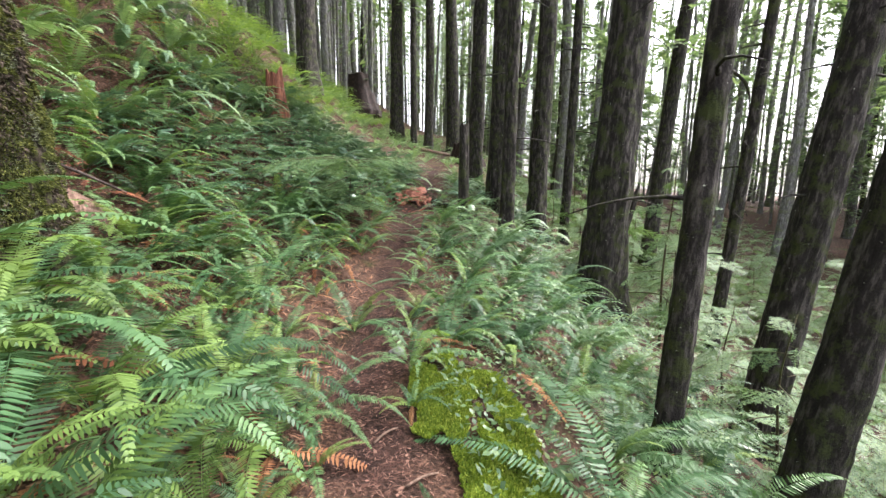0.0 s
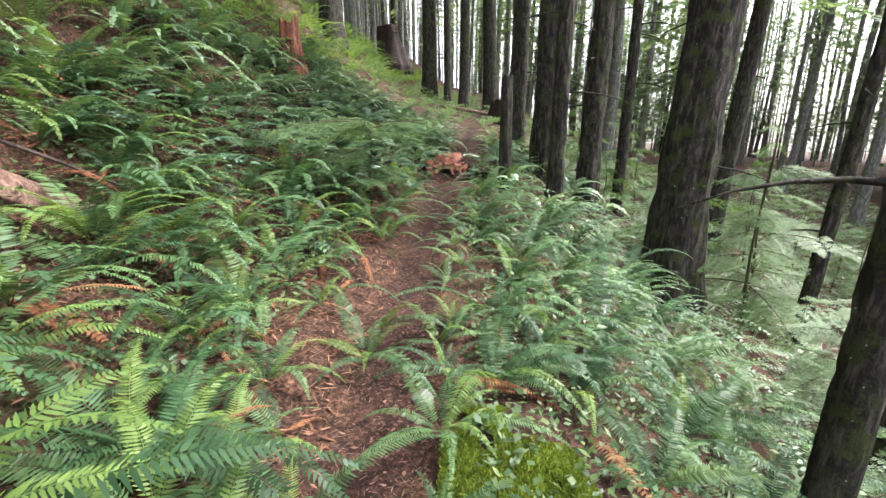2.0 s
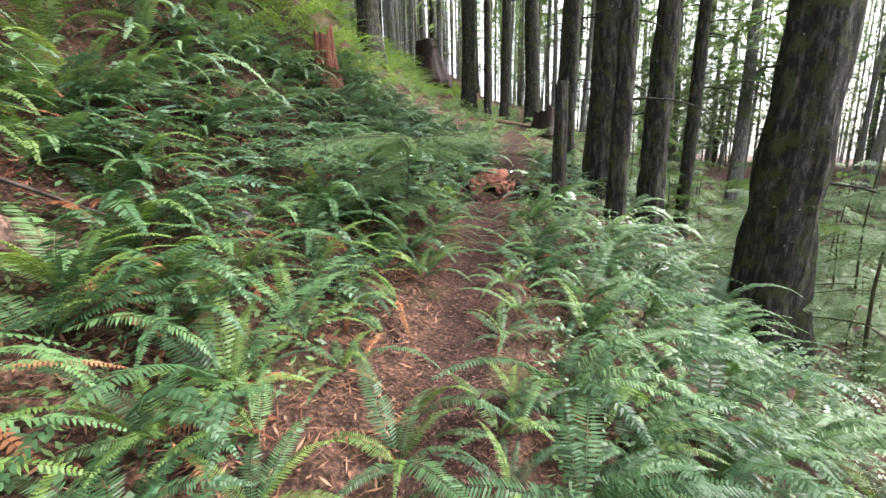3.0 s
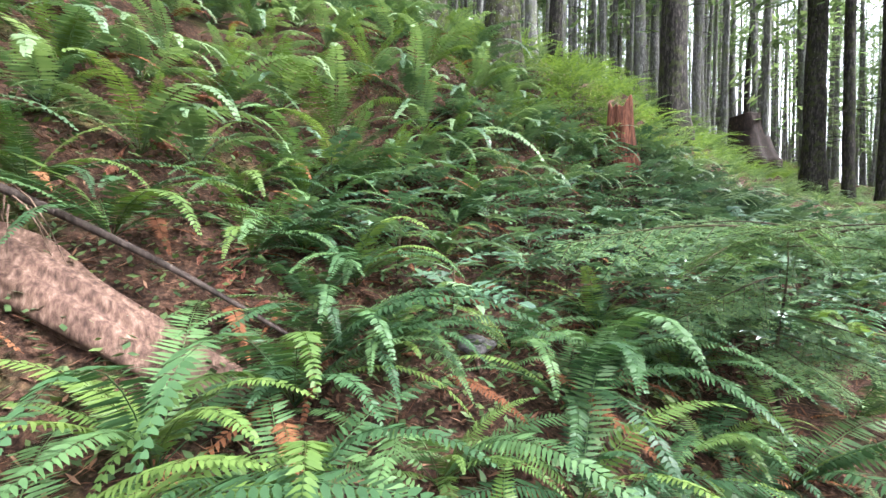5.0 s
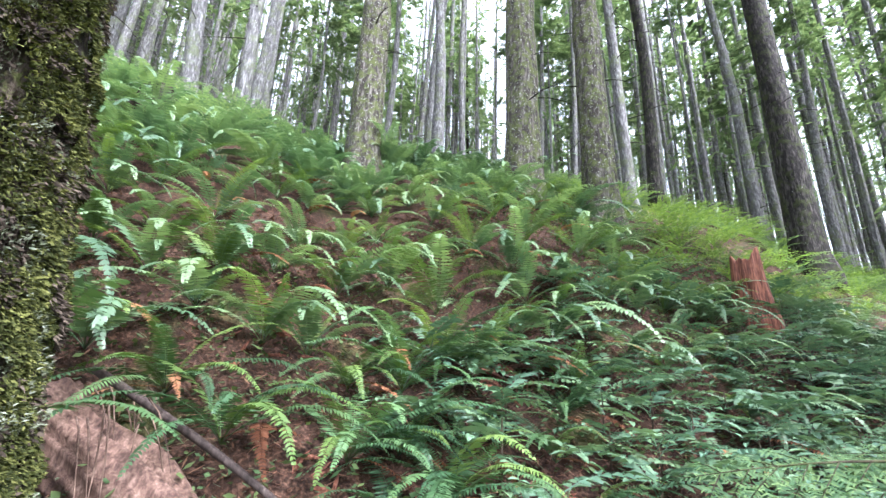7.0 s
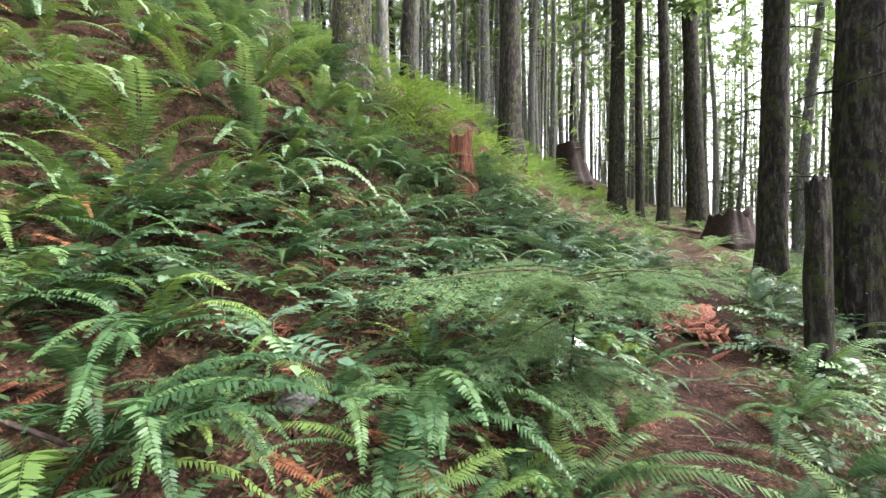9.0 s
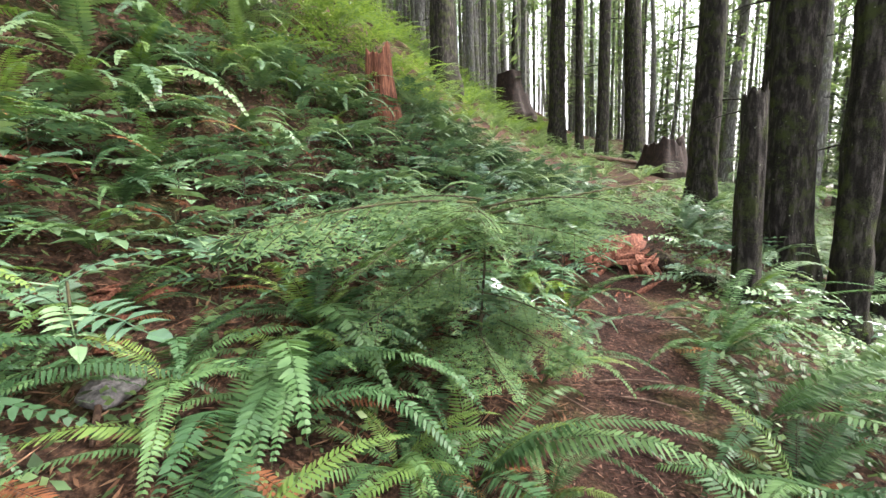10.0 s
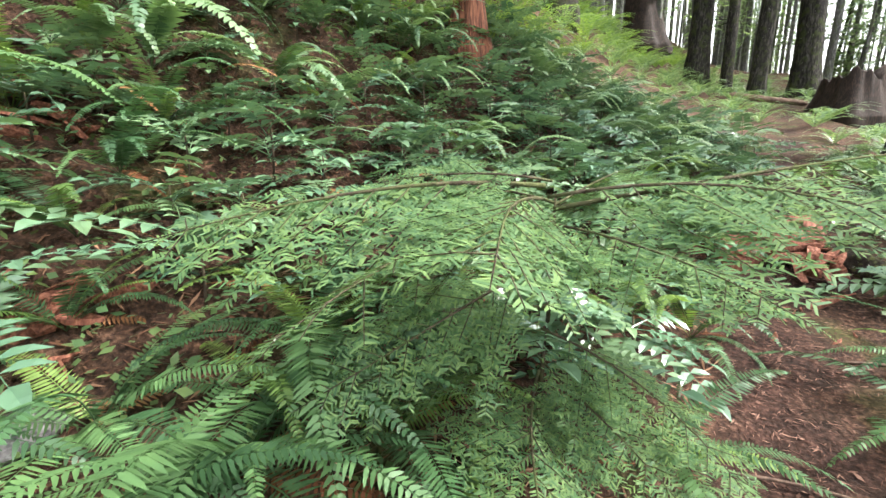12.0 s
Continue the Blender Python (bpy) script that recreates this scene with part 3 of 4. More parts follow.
def thicket(name, spots, size, mat, label, seed):
    """One sheet of ferns too many to count."""
    rng = random.Random(seed)
    out = []
    for x, y in spots:
        c, a = size * rng.uniform(0.75, 1.2), rng.uniform(0, 6.28)
        turn = np.array(((math.cos(a), -math.sin(a), 0), (math.sin(a), math.cos(a), 0), (0, 0, 1))) * c
        out.append(COARSE[rng.randrange(6)] @ turn.T + (x, y, gz(x, y)))
    v = np.concatenate(out)
    tagged(new(name, big_mesh(name, v, np.arange(len(v)).reshape(-1, 4), mat)), label, "ferns", kind="stuff")


def grape_leaf(length, pairs, seed):
    """A compound leaf of stiff pointed leaflets, along +x."""
    rng = random.Random(seed)
    b = Build()
    pts = [Vector((length * t, 0, length * (0.35 * t - 0.45 * t * t))) for t in (0, 0.25, 0.5, 0.75, 1.0)]
    b.tube(pts, [0.003, 0.0026, 0.0022, 0.0018, 0.001], 3)
    for i in range(pairs + 1):
        t = 0.25 + 0.75 * i / pairs
        c = Vector((length * t, 0, length * (0.35 * t - 0.45 * t * t)))
        for side in ((-1, 1) if i < pairs else (0,)):
            d = Vector((1, 0, -0.3)) if side == 0 else Vector((0.4 + rng.uniform(-0.1, 0.1), side, rng.uniform(-0.25, 0.1)))
            d.normalize()
            q = d.cross(Vector((0, 0, 1))).normalized()
            up = q.cross(d)
            ln = length * 0.24 * rng.uniform(0.85, 1.1)
            wd = ln * 0.27
            e = up * wd * 0.35
            b.add([tuple(v) for v in (c, c + d * ln * 0.3 + q * wd + e, c + d * ln * 0.65 + q * wd * 0.75 + e * 0.7, c + d * ln - up * ln * 0.08,
                                      c + d * ln * 0.65 - q * wd * 0.75 + e * 0.7, c + d * ln * 0.3 - q * wd + e, c + d * ln * 0.5)],
                  [(0, 6, 2, 1), (6, 3, 2), (0, 5, 4, 6), (6, 4, 3)])
    return b.done("leaf", GRAPE, False)


GRAPES = [grape_leaf(0.25 + 0.03 * k, 5 + k % 3, 300 + k) for k in range(5)]


def shrub_stem(seed):
    b = Build()
    b.tube([(0, 0, -0.03), (0.01, 0.01, 0.12), (0.0, 0.02, 0.26)], [0.006, 0.005, 0.004], 5)
    return b.done("stem", STEM)


SHRUB_STEM = shrub_stem(1)


def oregon_grape(x, y, size, seed):
    rng = random.Random(seed * 31 + 5)
    base = empty("evergreen_shrub", pose(x, y, gz(x, y)))
    tagged(base, "low evergreen shrub with glossy dark-green pinnate leaves", "shrub", "glossy shrubs")
    part("stem", SHRUB_STEM, base, Matrix.Diagonal((size, size, size, 1)), "thin brown stem")
    for k in range(rng.randint(8, 10)):
        s = size * rng.uniform(0.8, 1.15)
        part("leaf", rng.choice(GRAPES), base, pose(0, 0, size * rng.uniform(0.1, 0.26), rng.uniform(-15, 15), rng.uniform(-32, 12), 137.5 * k + rng.uniform(-20, 20)) @ Matrix.Diagonal((s, s, s, 1)))
    return base


def scatter(x0, x1, y0, y1, gap, seed, keep):
    """Seeded spots, no two nearer than gap."""
    rng = random.Random(seed)
    got = []
    for _ in range(int(14 * (x1 - x0) * (y1 - y0) / gap ** 2)):
        x, y = rng.uniform(x0, x1), rng.uniform(y0, y1)
        s = x - float(trail_x(np.array(y)))
        if keep(x, y, s) and all((x - a) ** 2 + (y - b) ** 2 > gap * gap for a, b in got):
            got.append((x, y))
    return got


HERO = ((-1.0, 1.7, 0.95, 0.7), (-2.75, 2.75, 1.25, 0.5), (-2.95, 1.95, 1.2, 0.3), (-3.3, 2.55, 1.2, 0.2), (-2.25, 2.15, 1.2, 0.7), (-3.4, 5.4, 1.0, 0.1), (-2.75, 4.85, 1.05, 0.25), (-3.2, 4.5, 1.1, 0.45), (-1.55, 1.35, 1.0, 0.6), (-1.3, 2.6, 0.95, 0.5), (-2.45, 6.7, 1.15, 0.1), (-1.85, 6.75, 0.9, 0.3), (-2.75, 7.35, 1.0, 0.3), (-4.3, 5.3, 1.1, 0.4), (-3.85, 5.85, 1.05, 0.35), (-4.75, 5.9, 1.1, 0.3), (-5.2, 5.2, 1.15, 0.25), (-5.6, 4.3, 1.1, 0.2), (-5.2, 7.75, 1.2, 0.0), (-4.75, 7.7, 1.1, 0.0))
taken = [(x, y, r + 0.2) for x, y, r, *_ in NEAR] + [(-3.5, 3.45, 0.6), (-4.45, 4.0, 0.42), (-4.05, 4.45, 0.42), (-3.75, 4.6, 0.4), (-3.6, 4.2, 0.4), (-4.42, 11.7, 0.28), (-1.7, 7.2, 0.3), (-5.6, 29.1, 1.6), (-5.0, 26.5, 1.4), (-1.6, 7.65, 0.25)]


def free(x, y):
    return off_walk(x, y) > 0.52 and all((x - a) ** 2 + (y - b) ** 2 > r * r for a, b, r in taken)


for k, (x, y, size, bright) in enumerate(HERO):
    fern(x, y, size, 13, bright, 2, 3000 + k, 0)
taken += [(x, y, 0.32) for x, y, *_ in HERO]


for k, (x, y) in enumerate(scatter(-6.0, -0.2, -0.6, 4.0, 0.62, 21, lambda x, y, s: -5.2 < s < -0.5 and free(x, y))):
    fern(x, y, 0.95 + 0.45 * chance(k + 6000), 11, 0.35, 2, 7000 + k, 0)
for k, (x, y) in enumerate(scatter(-10.5, -0.2, -0.5, 10.5, 0.5, 1, lambda x, y, s: s < -0.5 and s > -9.5 and free(x, y) and (y > 4.0 or s < -5.2) and (y < 5.9 or s < -3.9) and (s > -6.2 or chance(int(x * 991 + y * 577)) < 0.6))):
    if chance(k) < 0.1:
        oregon_grape(x, y, 1.15, 900 + k)
    else:
        fern(x, y, 0.8 + 0.45 * chance(k + 5000), 11, 0.35, 2, k, 0)
for k, (x, y) in enumerate(scatter(-5.5, -0.6, 5.6, 14.5, 0.32, 2, lambda x, y, s: -4.3 < s < -0.45 and free(x, y))):
    if y < 7.4 and x > -3.0:
        if chance(k + 50) < 0.4:
            fern(x, y, 0.85 + 0.3 * chance(k), 11, 0.3, 2, 400 + k, 0)
    elif chance(k + 50) < 0.27:
        fern(x, y, 0.8, 10, 0.25, 1, 400 + k, 0)
    else:
        oregon_grape(x, y, 1.25 + 0.45 * chance(k), k)
for k, (x, y) in enumerate(scatter(-0.4, 3.6, 0.8, 15, 0.5, 3, lambda x, y, s: 0.6 < s < 3.3 and free(x, y) and not (-0.25 < x < 0.95 and 1.7 < y < 3.9))):
    if y > 9.5 and chance(k + 9) < 0.6:
        oregon_grape(x, y, 1.15, 1500 + k)
    else:
        fern(x, y, 0.75 + 0.3 * chance(k + 700), 11, 0.1, 1, 700 + k, 0)
for k, (x, y) in enumerate(scatter(-2.2, 0.6, 0.6, 9.5, 0.34, 6, lambda x, y, s: 0.26 < abs(s) < 1.3 and 0.26 < off_walk(x, y) < 0.85 and not (-0.2 < x < 0.9 and 1.7 < y < 4.0))):
    edge = 0.24 if 2.6 < y < 6.5 and x < trail_x(np.array(y)) else 0.0
    fern(x, y, 0.4 + edge + 0.2 * chance(k), 8, 0.3, 1, 5000 + k, None, "small green fern beside the footpath")
upper = scatter(-17, -4.2, -4, 34, 0.6, 4, lambda x, y, s: (s < -9.2 or y > 10.2 and s < -4.0) and free(x, y))
crest = [p for k, p in enumerate(upper) if p[1] > 9.5 and p[0] > -9 and chance(k) < 0.7]
thicket("fern_bank", [p for p in upper if p not in crest], 1.05, FERN_FAR_LIT, "thick sword ferns covering the upper bank", 1)
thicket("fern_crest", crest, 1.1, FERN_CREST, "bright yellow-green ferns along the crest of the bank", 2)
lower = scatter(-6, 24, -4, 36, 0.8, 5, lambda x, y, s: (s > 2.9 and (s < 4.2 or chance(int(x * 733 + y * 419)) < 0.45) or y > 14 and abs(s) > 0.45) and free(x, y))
thicket("fern_slope", lower, 0.95, FERN_FAR_LIT, "scattered sword ferns on the lower slope", 3)

# ---- young hemlocks ----
def hemlock_branch(seed, droop):
    """A flat branch along +x, one metre long, of twigs set with short needles."""
    rng = random.Random(seed)
    wood, v = Build(), []
    up = np.array((0, 0, 1.0))

    def needles(p, q, n, ln, thick):
        way = (q - p) / np.linalg.norm(q - p)
        side = np.cross(way, up)
        side /= np.linalg.norm(side)
        for i in range(n):
            c = p + (q - p) * (i + rng.random()) / n
            for s in (-1, 1):
                d = side * s * rng.uniform(0.8, 1.0) + way * rng.uniform(0.35, 0.7) + up * rng.uniform(-0.25, 0.25)
                e = c + d * ln * rng.uniform(0.7, 1.15)
                w = way * thick
                v.extend((c - w, c + w, e + w * 0.7, e - w * 0.5))

    def point(t):
        return np.array((t, 0.06 * math.sin(t * 3 + seed), 0.1 * t - droop * t * t))

    wood.tube([point(t) for t in np.linspace(0, 1, 9)], [0.007 * (1 - 0.85 * t) for t in np.linspace(0, 1, 9)], 5)
    for i in range(9):
        t = 0.16 + 0.8 * i / 9
        base = point(t)
        for s in (-1, 1):
            ln = (0.36 * (1 - t) + 0.09) * rng.uniform(0.7, 1.1)
            a = radians(52 + rng.uniform(-10, 10)) * s
            tip = base + ln * np.array((math.cos(a), math.sin(a), -0.42 + rng.uniform(-0.35, 0.3)))
            wood.tube([base, (base + tip) / 2 + up * 0.006, tip], [0.0025, 0.0018, 0.001], 3)
            needles(base, tip, int(ln / 0.012), 0.027, 0.0042)
            twigs = int(ln / 0.05)
            for j in range(1, twigs):
                f = j / twigs
                p = base + (tip - base) * f
                for s2 in (-1, 1):
                    l2 = ln * 0.42 * (1.05 - f) * rng.uniform(0.7, 1.1) + 0.02
                    a2 = a + radians(48) * s2
                    q = p + l2 * np.array((math.cos(a2), math.sin(a2), rng.uniform(-0.25, 0.02)))
                    needles(p, q, max(3, int(l2 / 0.012)), 0.025, 0.004)
    needles(point(0.6), point(1.0), 34, 0.027, 0.0042)
    v = np.array(v)
    return wood.done("branch", STEM), big_mesh("needles", v, np.arange(len(v)).reshape(-1, 4), NEEDLE)


BRANCHES = [hemlock_branch(500 + k, 0.1 + 0.1 * k) for k in range(3)]


def sapling(x, y, height, boughs, label, seed, group=""):
    """boughs: height above ground, bearing in degrees from east, length, tilt."""
    base = tagged(empty("hemlock_sapling", pose(x, y, gz(x, y))), label, "sapling", group)
    b = Build()
    n = 8
    line = [(0.03 * math.sin(k * 0.8 + seed), 0.03 * math.cos(k * 1.1 + seed), height * k / (n - 1) - 0.05) for k in range(n)]
    b.tube(line, [0.014 * height ** 0.6 * (1 - 0.75 * k / (n - 1)) for k in range(n)], 7)
    part("stem", b.done("stem", STEM), base, label="thin dark stem")
    for k, (z, bearing, length, tilt) in enumerate(boughs):
        wood, leaves = BRANCHES[k % 3]
        m = pose(0, 0, z, 22 * math.sin(k * 2.4 + seed), -tilt, bearing) @ Matrix.Diagonal((length, length, length, 1))
        limb = tagged(part("branch", wood, base, m), kind="stuff")
        tagged(part("needles", leaves, limb, label="flat sprays of short green needles"), kind="stuff")
    return base


# bearings run anticlockwise from east
sapling(-1.65, 7.6, 1.2, (
    (1.1, 35, 1.45, 6), (1.14, 215, 1.5, 2), (1.08, 250, 1.15, 0), (1.12, 285, 1.05, 2), (1.05, 325, 0.85, 0), (1.15, 5, 1.1, 5), (1.1, 80, 0.8, 6),
    (1.12, 160, 1.0, 3), (0.62, 335, 0.8, -6), (0.42, 292, 0.95, -2),  (0.6, 228, 1.0, -4), (0.85, 240, 1.0, -6), (0.7, 205, 0.9, -8), (0.52, 320, 0.8, -8), (1.18, 190, 0.8, 10)),
    "young hemlock with flat layered sprays of pale-green needles beside the path", 3)


def random_boughs(height, count, reach, seed):
    rng = random.Random(seed)
    rows = []
    for k in range(count):
        f = (k + rng.random()) / count
        rows.append((height * (0.15 + 0.82 * f), 137.5 * k + rng.uniform(-20, 20), reach * (1.1 - 0.8 * f) * rng.uniform(0.8, 1.15), rng.uniform(-14, 4)))
    return rows


for k, (x, y) in enumerate(scatter(3.4, 16, 1.5, 22, 1.8, 8, lambda x, y, s: 3.2 < s < 15 and free(x, y) and y > 0.45 * x)):
    h = 1.6 + 2.4 * chance(k + 77)
    sapling(x, y, h, random_boughs(h, 13, 0.9 + 0.22 * h, k), "young hemlock with airy drooping sprays on the lower slope", k, "young hemlocks of the slope")


# ---- mossy tree beside the stopping place ----
def moss_tufts(count, seed, place, blade, mat, name):
    """Many short blades; place gives roots and outward ways."""
    rng = np.random.RandomState(seed)
    p, way = place(rng, count)
    d = way + 1.1 * (rng.rand(len(p), 3) - 0.5) * 1.3
    d /= np.linalg.norm(d, axis=1, keepdims=True)
    q = np.cross(d, rng.rand(len(p), 3) - 0.5)
    q /= np.linalg.norm(q, axis=1, keepdims=True)
    ln = blade * (0.5 + 0.8 * rng.rand(len(p), 1))
    p = p - d * 0.004
    v = np.stack([p - q * ln * 0.16, p + q * ln * 0.16, p + d * ln * 0.6 + q * ln * 0.2, p + d * ln - q * ln * 0.05], 1).reshape(-1, 3)
    return big_mesh(name, v, np.arange(len(v)).reshape(-1, 4), mat)


MX, MY, MR = -3.5, 3.5, 0.38
mossy = tagged(empty("mossy_tree", lean_pose(MX, MY, gz(MX, MY), -2.3, -5.5)), "thick trunk shaggy with green moss and pale lichen", "tree")
mossy_trunk = part("trunk", trunk_mesh("trunk", 9, MR, MR * 0.8, 200, 560, 0.03, BARK_MOSSY, 17.7, 0.25, 0.1, 2.4), mossy)


def on_trunk(rng, n, shift, keep, rise):
    a, z = rng.uniform(-1.3, 2.8, 8 * n), 4.4 * rng.rand(8 * n)
    mask = vnoise(a * 2.6 + shift, z * 5.0, 2.2 + shift) + 0.7 * vnoise(a * 8, z * 18, 7 + shift) > keep
    a, z = a[mask][:n], z[mask][:n]
    r = MR * (1 - 0.022 * z) + 0.014 + 0.03 * np.exp(-z / 0.6) + 0.02 * vnoise(a * 5, z * 11, 3) + 0.09 * np.clip(vnoise(a * 4.2, z * 10, 5 + shift) - 0.5, 0, 1)
    way = np.stack([np.cos(a), np.sin(a), 0 * a + rise], -1)
    return np.stack([r * np.cos(a), r * np.sin(a), z], -1), way


tagged(part("moss", moss_tufts(120000, 5, lambda rng, n: on_trunk(rng, n, 5.0, 0.68, -0.5), 0.024, MOSS_DARK, "moss"), mossy, label="shaggy green moss patches"), kind="stuff")
tagged(part("lichen", moss_tufts(22000, 6, lambda rng, n: on_trunk(rng, n, 25.0, 0.94, 0.1), 0.018, LICHEN, "lichen"), mossy, label="pale grey-green lichen crusts"), kind="stuff")
tagged(part("loose_bark", moss_tufts(26000, 8, lambda rng, n: on_trunk(rng, n, 45.0, 0.86, -0.7), 0.03, FLAKE, "loose_bark"), mossy, label="dark brown flaking bark"), kind="stuff")
upper_mossy = trunk_mesh("upper_trunk", 16, MR * 0.8, MR * 0.4, 20, 30, 0.03, BARK_MOSSY, 18.7, 0.0, 0.1)
part("upper_trunk", upper_mossy, mossy, pose(0, 0, 9.0))
tagged(part("crown", HIGH_CROWN, mossy, label="drooping green needle boughs"), kind="stuff")


# ---- stumps, logs and rotten wood ----
def jagged_stump(name, x, y, radius, height, mat, seed, label, splinter=0.35, flare=0.3, seg=56):
    """A broken hollow trunk with a splintered rim."""
    rings = 46
    u = np.linspace(0, 1, rings)
    a = np.linspace(0, 2 * math.pi, seg, endpoint=False)
    rim = height * (1 - splinter * vnoise(np.cos(a) * 1.6 + seed, np.sin(a) * 1.6, seed) - 0.5 * splinter * vnoise(np.cos(a) * 6, np.sin(a) * 6 + seed, 1))
    zz = u[:, None] * (rim[None, :] + 0.3) - 0.3
    aa = np.broadcast_to(a, zz.shape)
    r = radius * (1 - 0.18 * np.clip(zz / height, 0, 1)) + radius * flare * np.exp(-np.clip(zz, 0, None) / (0.9 * radius))
    r = r * (0.86 + 0.28 * vnoise(np.cos(aa) * 3 + seed, np.sin(aa) * 3, zz * 0.8 / radius * 0.3)) + radius * 0.16 * (vnoise(np.cos(aa) * 9, np.sin(aa) * 9 + seed, zz * 1.2) - 0.5)
    outer = np.stack([r * np.cos(aa), r * np.sin(aa), zz], -1)
    inner = np.stack([r[-1] * 0.62 * np.cos(a), r[-1] * 0.62 * np.sin(a), rim - 0.12 * height * (0.4 + vnoise(np.cos(a) * 5, np.sin(a) * 5, 4))], -1)
    bottom = np.stack([r[-1] * 0.2 * np.cos(a), r[-1] * 0.2 * np.sin(a), 0 * a + 0.5 * height], -1)
    verts = np.concatenate([outer.reshape(-1, 3), inner, bottom])
    i, j = np.meshgrid(np.arange(rings + 1), np.arange(seg), indexing="ij")
    p, q = (i * seg + j).ravel(), (i * seg + (j + 1) % seg).ravel()
    faces = [tuple(f) for f in np.stack([p, q, q + seg, p + seg], -1)] + [tuple(range((rings + 1) * seg, (rings + 2) * seg))]
    ob = new(name, mesh(name, verts.tolist(), faces, mat))
    ob.matrix_basis = pose(x, y, gz(x, y))
    return tagged(ob, label, "stump")


jagged_stump("tree_stump", -4.42, 11.7, 0.25, 1.3, RED_STUMP, 2.2, "splintered rust-red rotten stump standing among ferns", 0.3)
jagged_stump("tree_stump", -5.6, 29.1, 0.85, 2.4, DARK_ROT, 4.4, "broad charred dark-brown stump on the crest", 0.12, 0.5)
jagged_stump("tree_stump", 1.0, 21.3, 0.62, 1.35, DARK_ROT, 6.1, "low dark-brown rotten stump beside a fir", 0.5, 0.5)
jagged_stump("tree_stump", -9.6, 3.2, 0.3, 0.7, DARK_ROT, 8.3, "small mossy grey stump high on the bank", 0.3, 0.4)
jagged_stump("snag", 0.42, 10.15, 0.125, 2.25, BARK, 3.6, "slim dead snag with broken top and dark bark", 0.08, 0.3, 40)


leaning = jagged_stump("snag", 3.55, 9.55, 0.13, 2.9, BARK, 5.2, "broken dead snag leaning beside a thick fir", 0.2, 0.2, 32)
leaning.matrix_basis = lean_pose(3.55, 9.55, gz(3.55, 9.55), 13, 0)


def log_mesh(name, a, b, r0, r1, mat, seed, seg=28, rings=60, lumps=0.12, bow=0.0):
    a, b = Vector(a), Vector(b)
    way = (b - a).normalized()
    side = way.cross(Vector((0, 0, 1))).normalized()
    over = side.cross(way)
    verts = []
    for i in range(rings):
        t = i / (rings - 1)
        for j in range(seg):
            ang = 2 * math.pi * j / seg
            n = float(vnoise(math.cos(ang) * 2.2 + seed, math.sin(ang) * 2.2, t * 5)) - 0.5 + 0.4 * (float(vnoise(math.cos(ang) * 8, math.sin(ang) * 8 + seed, t * 3)) - 0.5)
            end = 1 - 0.35 * (t > 0.999) - 0.35 * (t < 0.001)
            r = (r0 + (r1 - r0) * t) * (1 + lumps * 2 * n) * end
            p = a + (b - a) * t + over * bow * math.sin(t * math.pi) + r * (math.cos(ang) * side + math.sin(ang) * over)
            verts.append(tuple(p))
    faces = [(i * seg + j, i * seg + (j + 1) % seg, (i + 1) * seg + (j + 1) % seg, (i + 1) * seg + j) for i in range(rings - 1) for j in range(seg)]
    faces += [tuple(range(seg))[::-1], tuple(range((rings - 1) * seg, rings * seg))]
    return mesh(name, verts, faces, mat)


def on_ground(x, y, up):
    return (x, y, gz(x, y) + up)


tagged(new("fallen_log", log_mesh("fallen_log", on_ground(-4.85, 3.55, 0.02), on_ground(-3.6, 4.9, -0.16), 0.21, 0.16, BARE_WOOD, 3.1, 48, 100, 0.3, 0.06)),
       "barkless pale brown log half sunk in the fern bank", "log")
tagged(new("dead_branch", log_mesh("dead_branch", on_ground(-4.75, 3.8, 0.34), on_ground(-3.35, 5.3, 0.1), 0.028, 0.012, TWIG_DARK, 5.1, 8, 24, 0.3, 0.06)),
       "dark dead branch lying along the pale log", "branch")
tagged(new("fallen_log", log_mesh("fallen_log", on_ground(-1.6, 21.5, 0.18), on_ground(0.2, 21.9, 0.16), 0.09, 0.07, TWIG, 6.1, 12, 20)), "thin fallen log lying across the far path", "log")
tagged(new("mossy_log", log_mesh("mossy_log", on_ground(-0.42, 10.75, 0.06), on_ground(0.15, 10.15, 0.04), 0.13, 0.1, BARK_MOSSY, 9.1, 20, 24, 0.25)), "short moss-covered log beside the red rotten wood", "log")


def hanging_roots(x, y, count, seed):
    """Thin bent roots that hang over the log, root by root."""
    rng = random.Random(seed)
    base = tagged(empty("dead_roots", pose(x, y, gz(x, y))), "thin reddish dead roots hanging over the pale log", "roots")
    for k in range(count):
        px, py = rng.uniform(-0.3, 0.3), rng.uniform(-0.15, 0.2)
        dx, dy, top = rng.uniform(0.05, 0.3), rng.uniform(-0.05, 0.25), rng.uniform(0.25, 0.5)
        low = gz(x + px + dx, y + py + dy) - gz(x, y)
        b = Build()
        b.tube([(px + dx * t + 0.03 * math.sin(6 * t + k), py + dy * t, top + (low - top) * t ** 1.6) for t in (0, 0.25, 0.5, 0.75, 1.0)], [0.006, 0.005, 0.004, 0.003, 0.002], 4)
        part("root", b.done("root", TWIG), base)
    return base


hanging_roots(-4.45, 3.95, 16, 3)


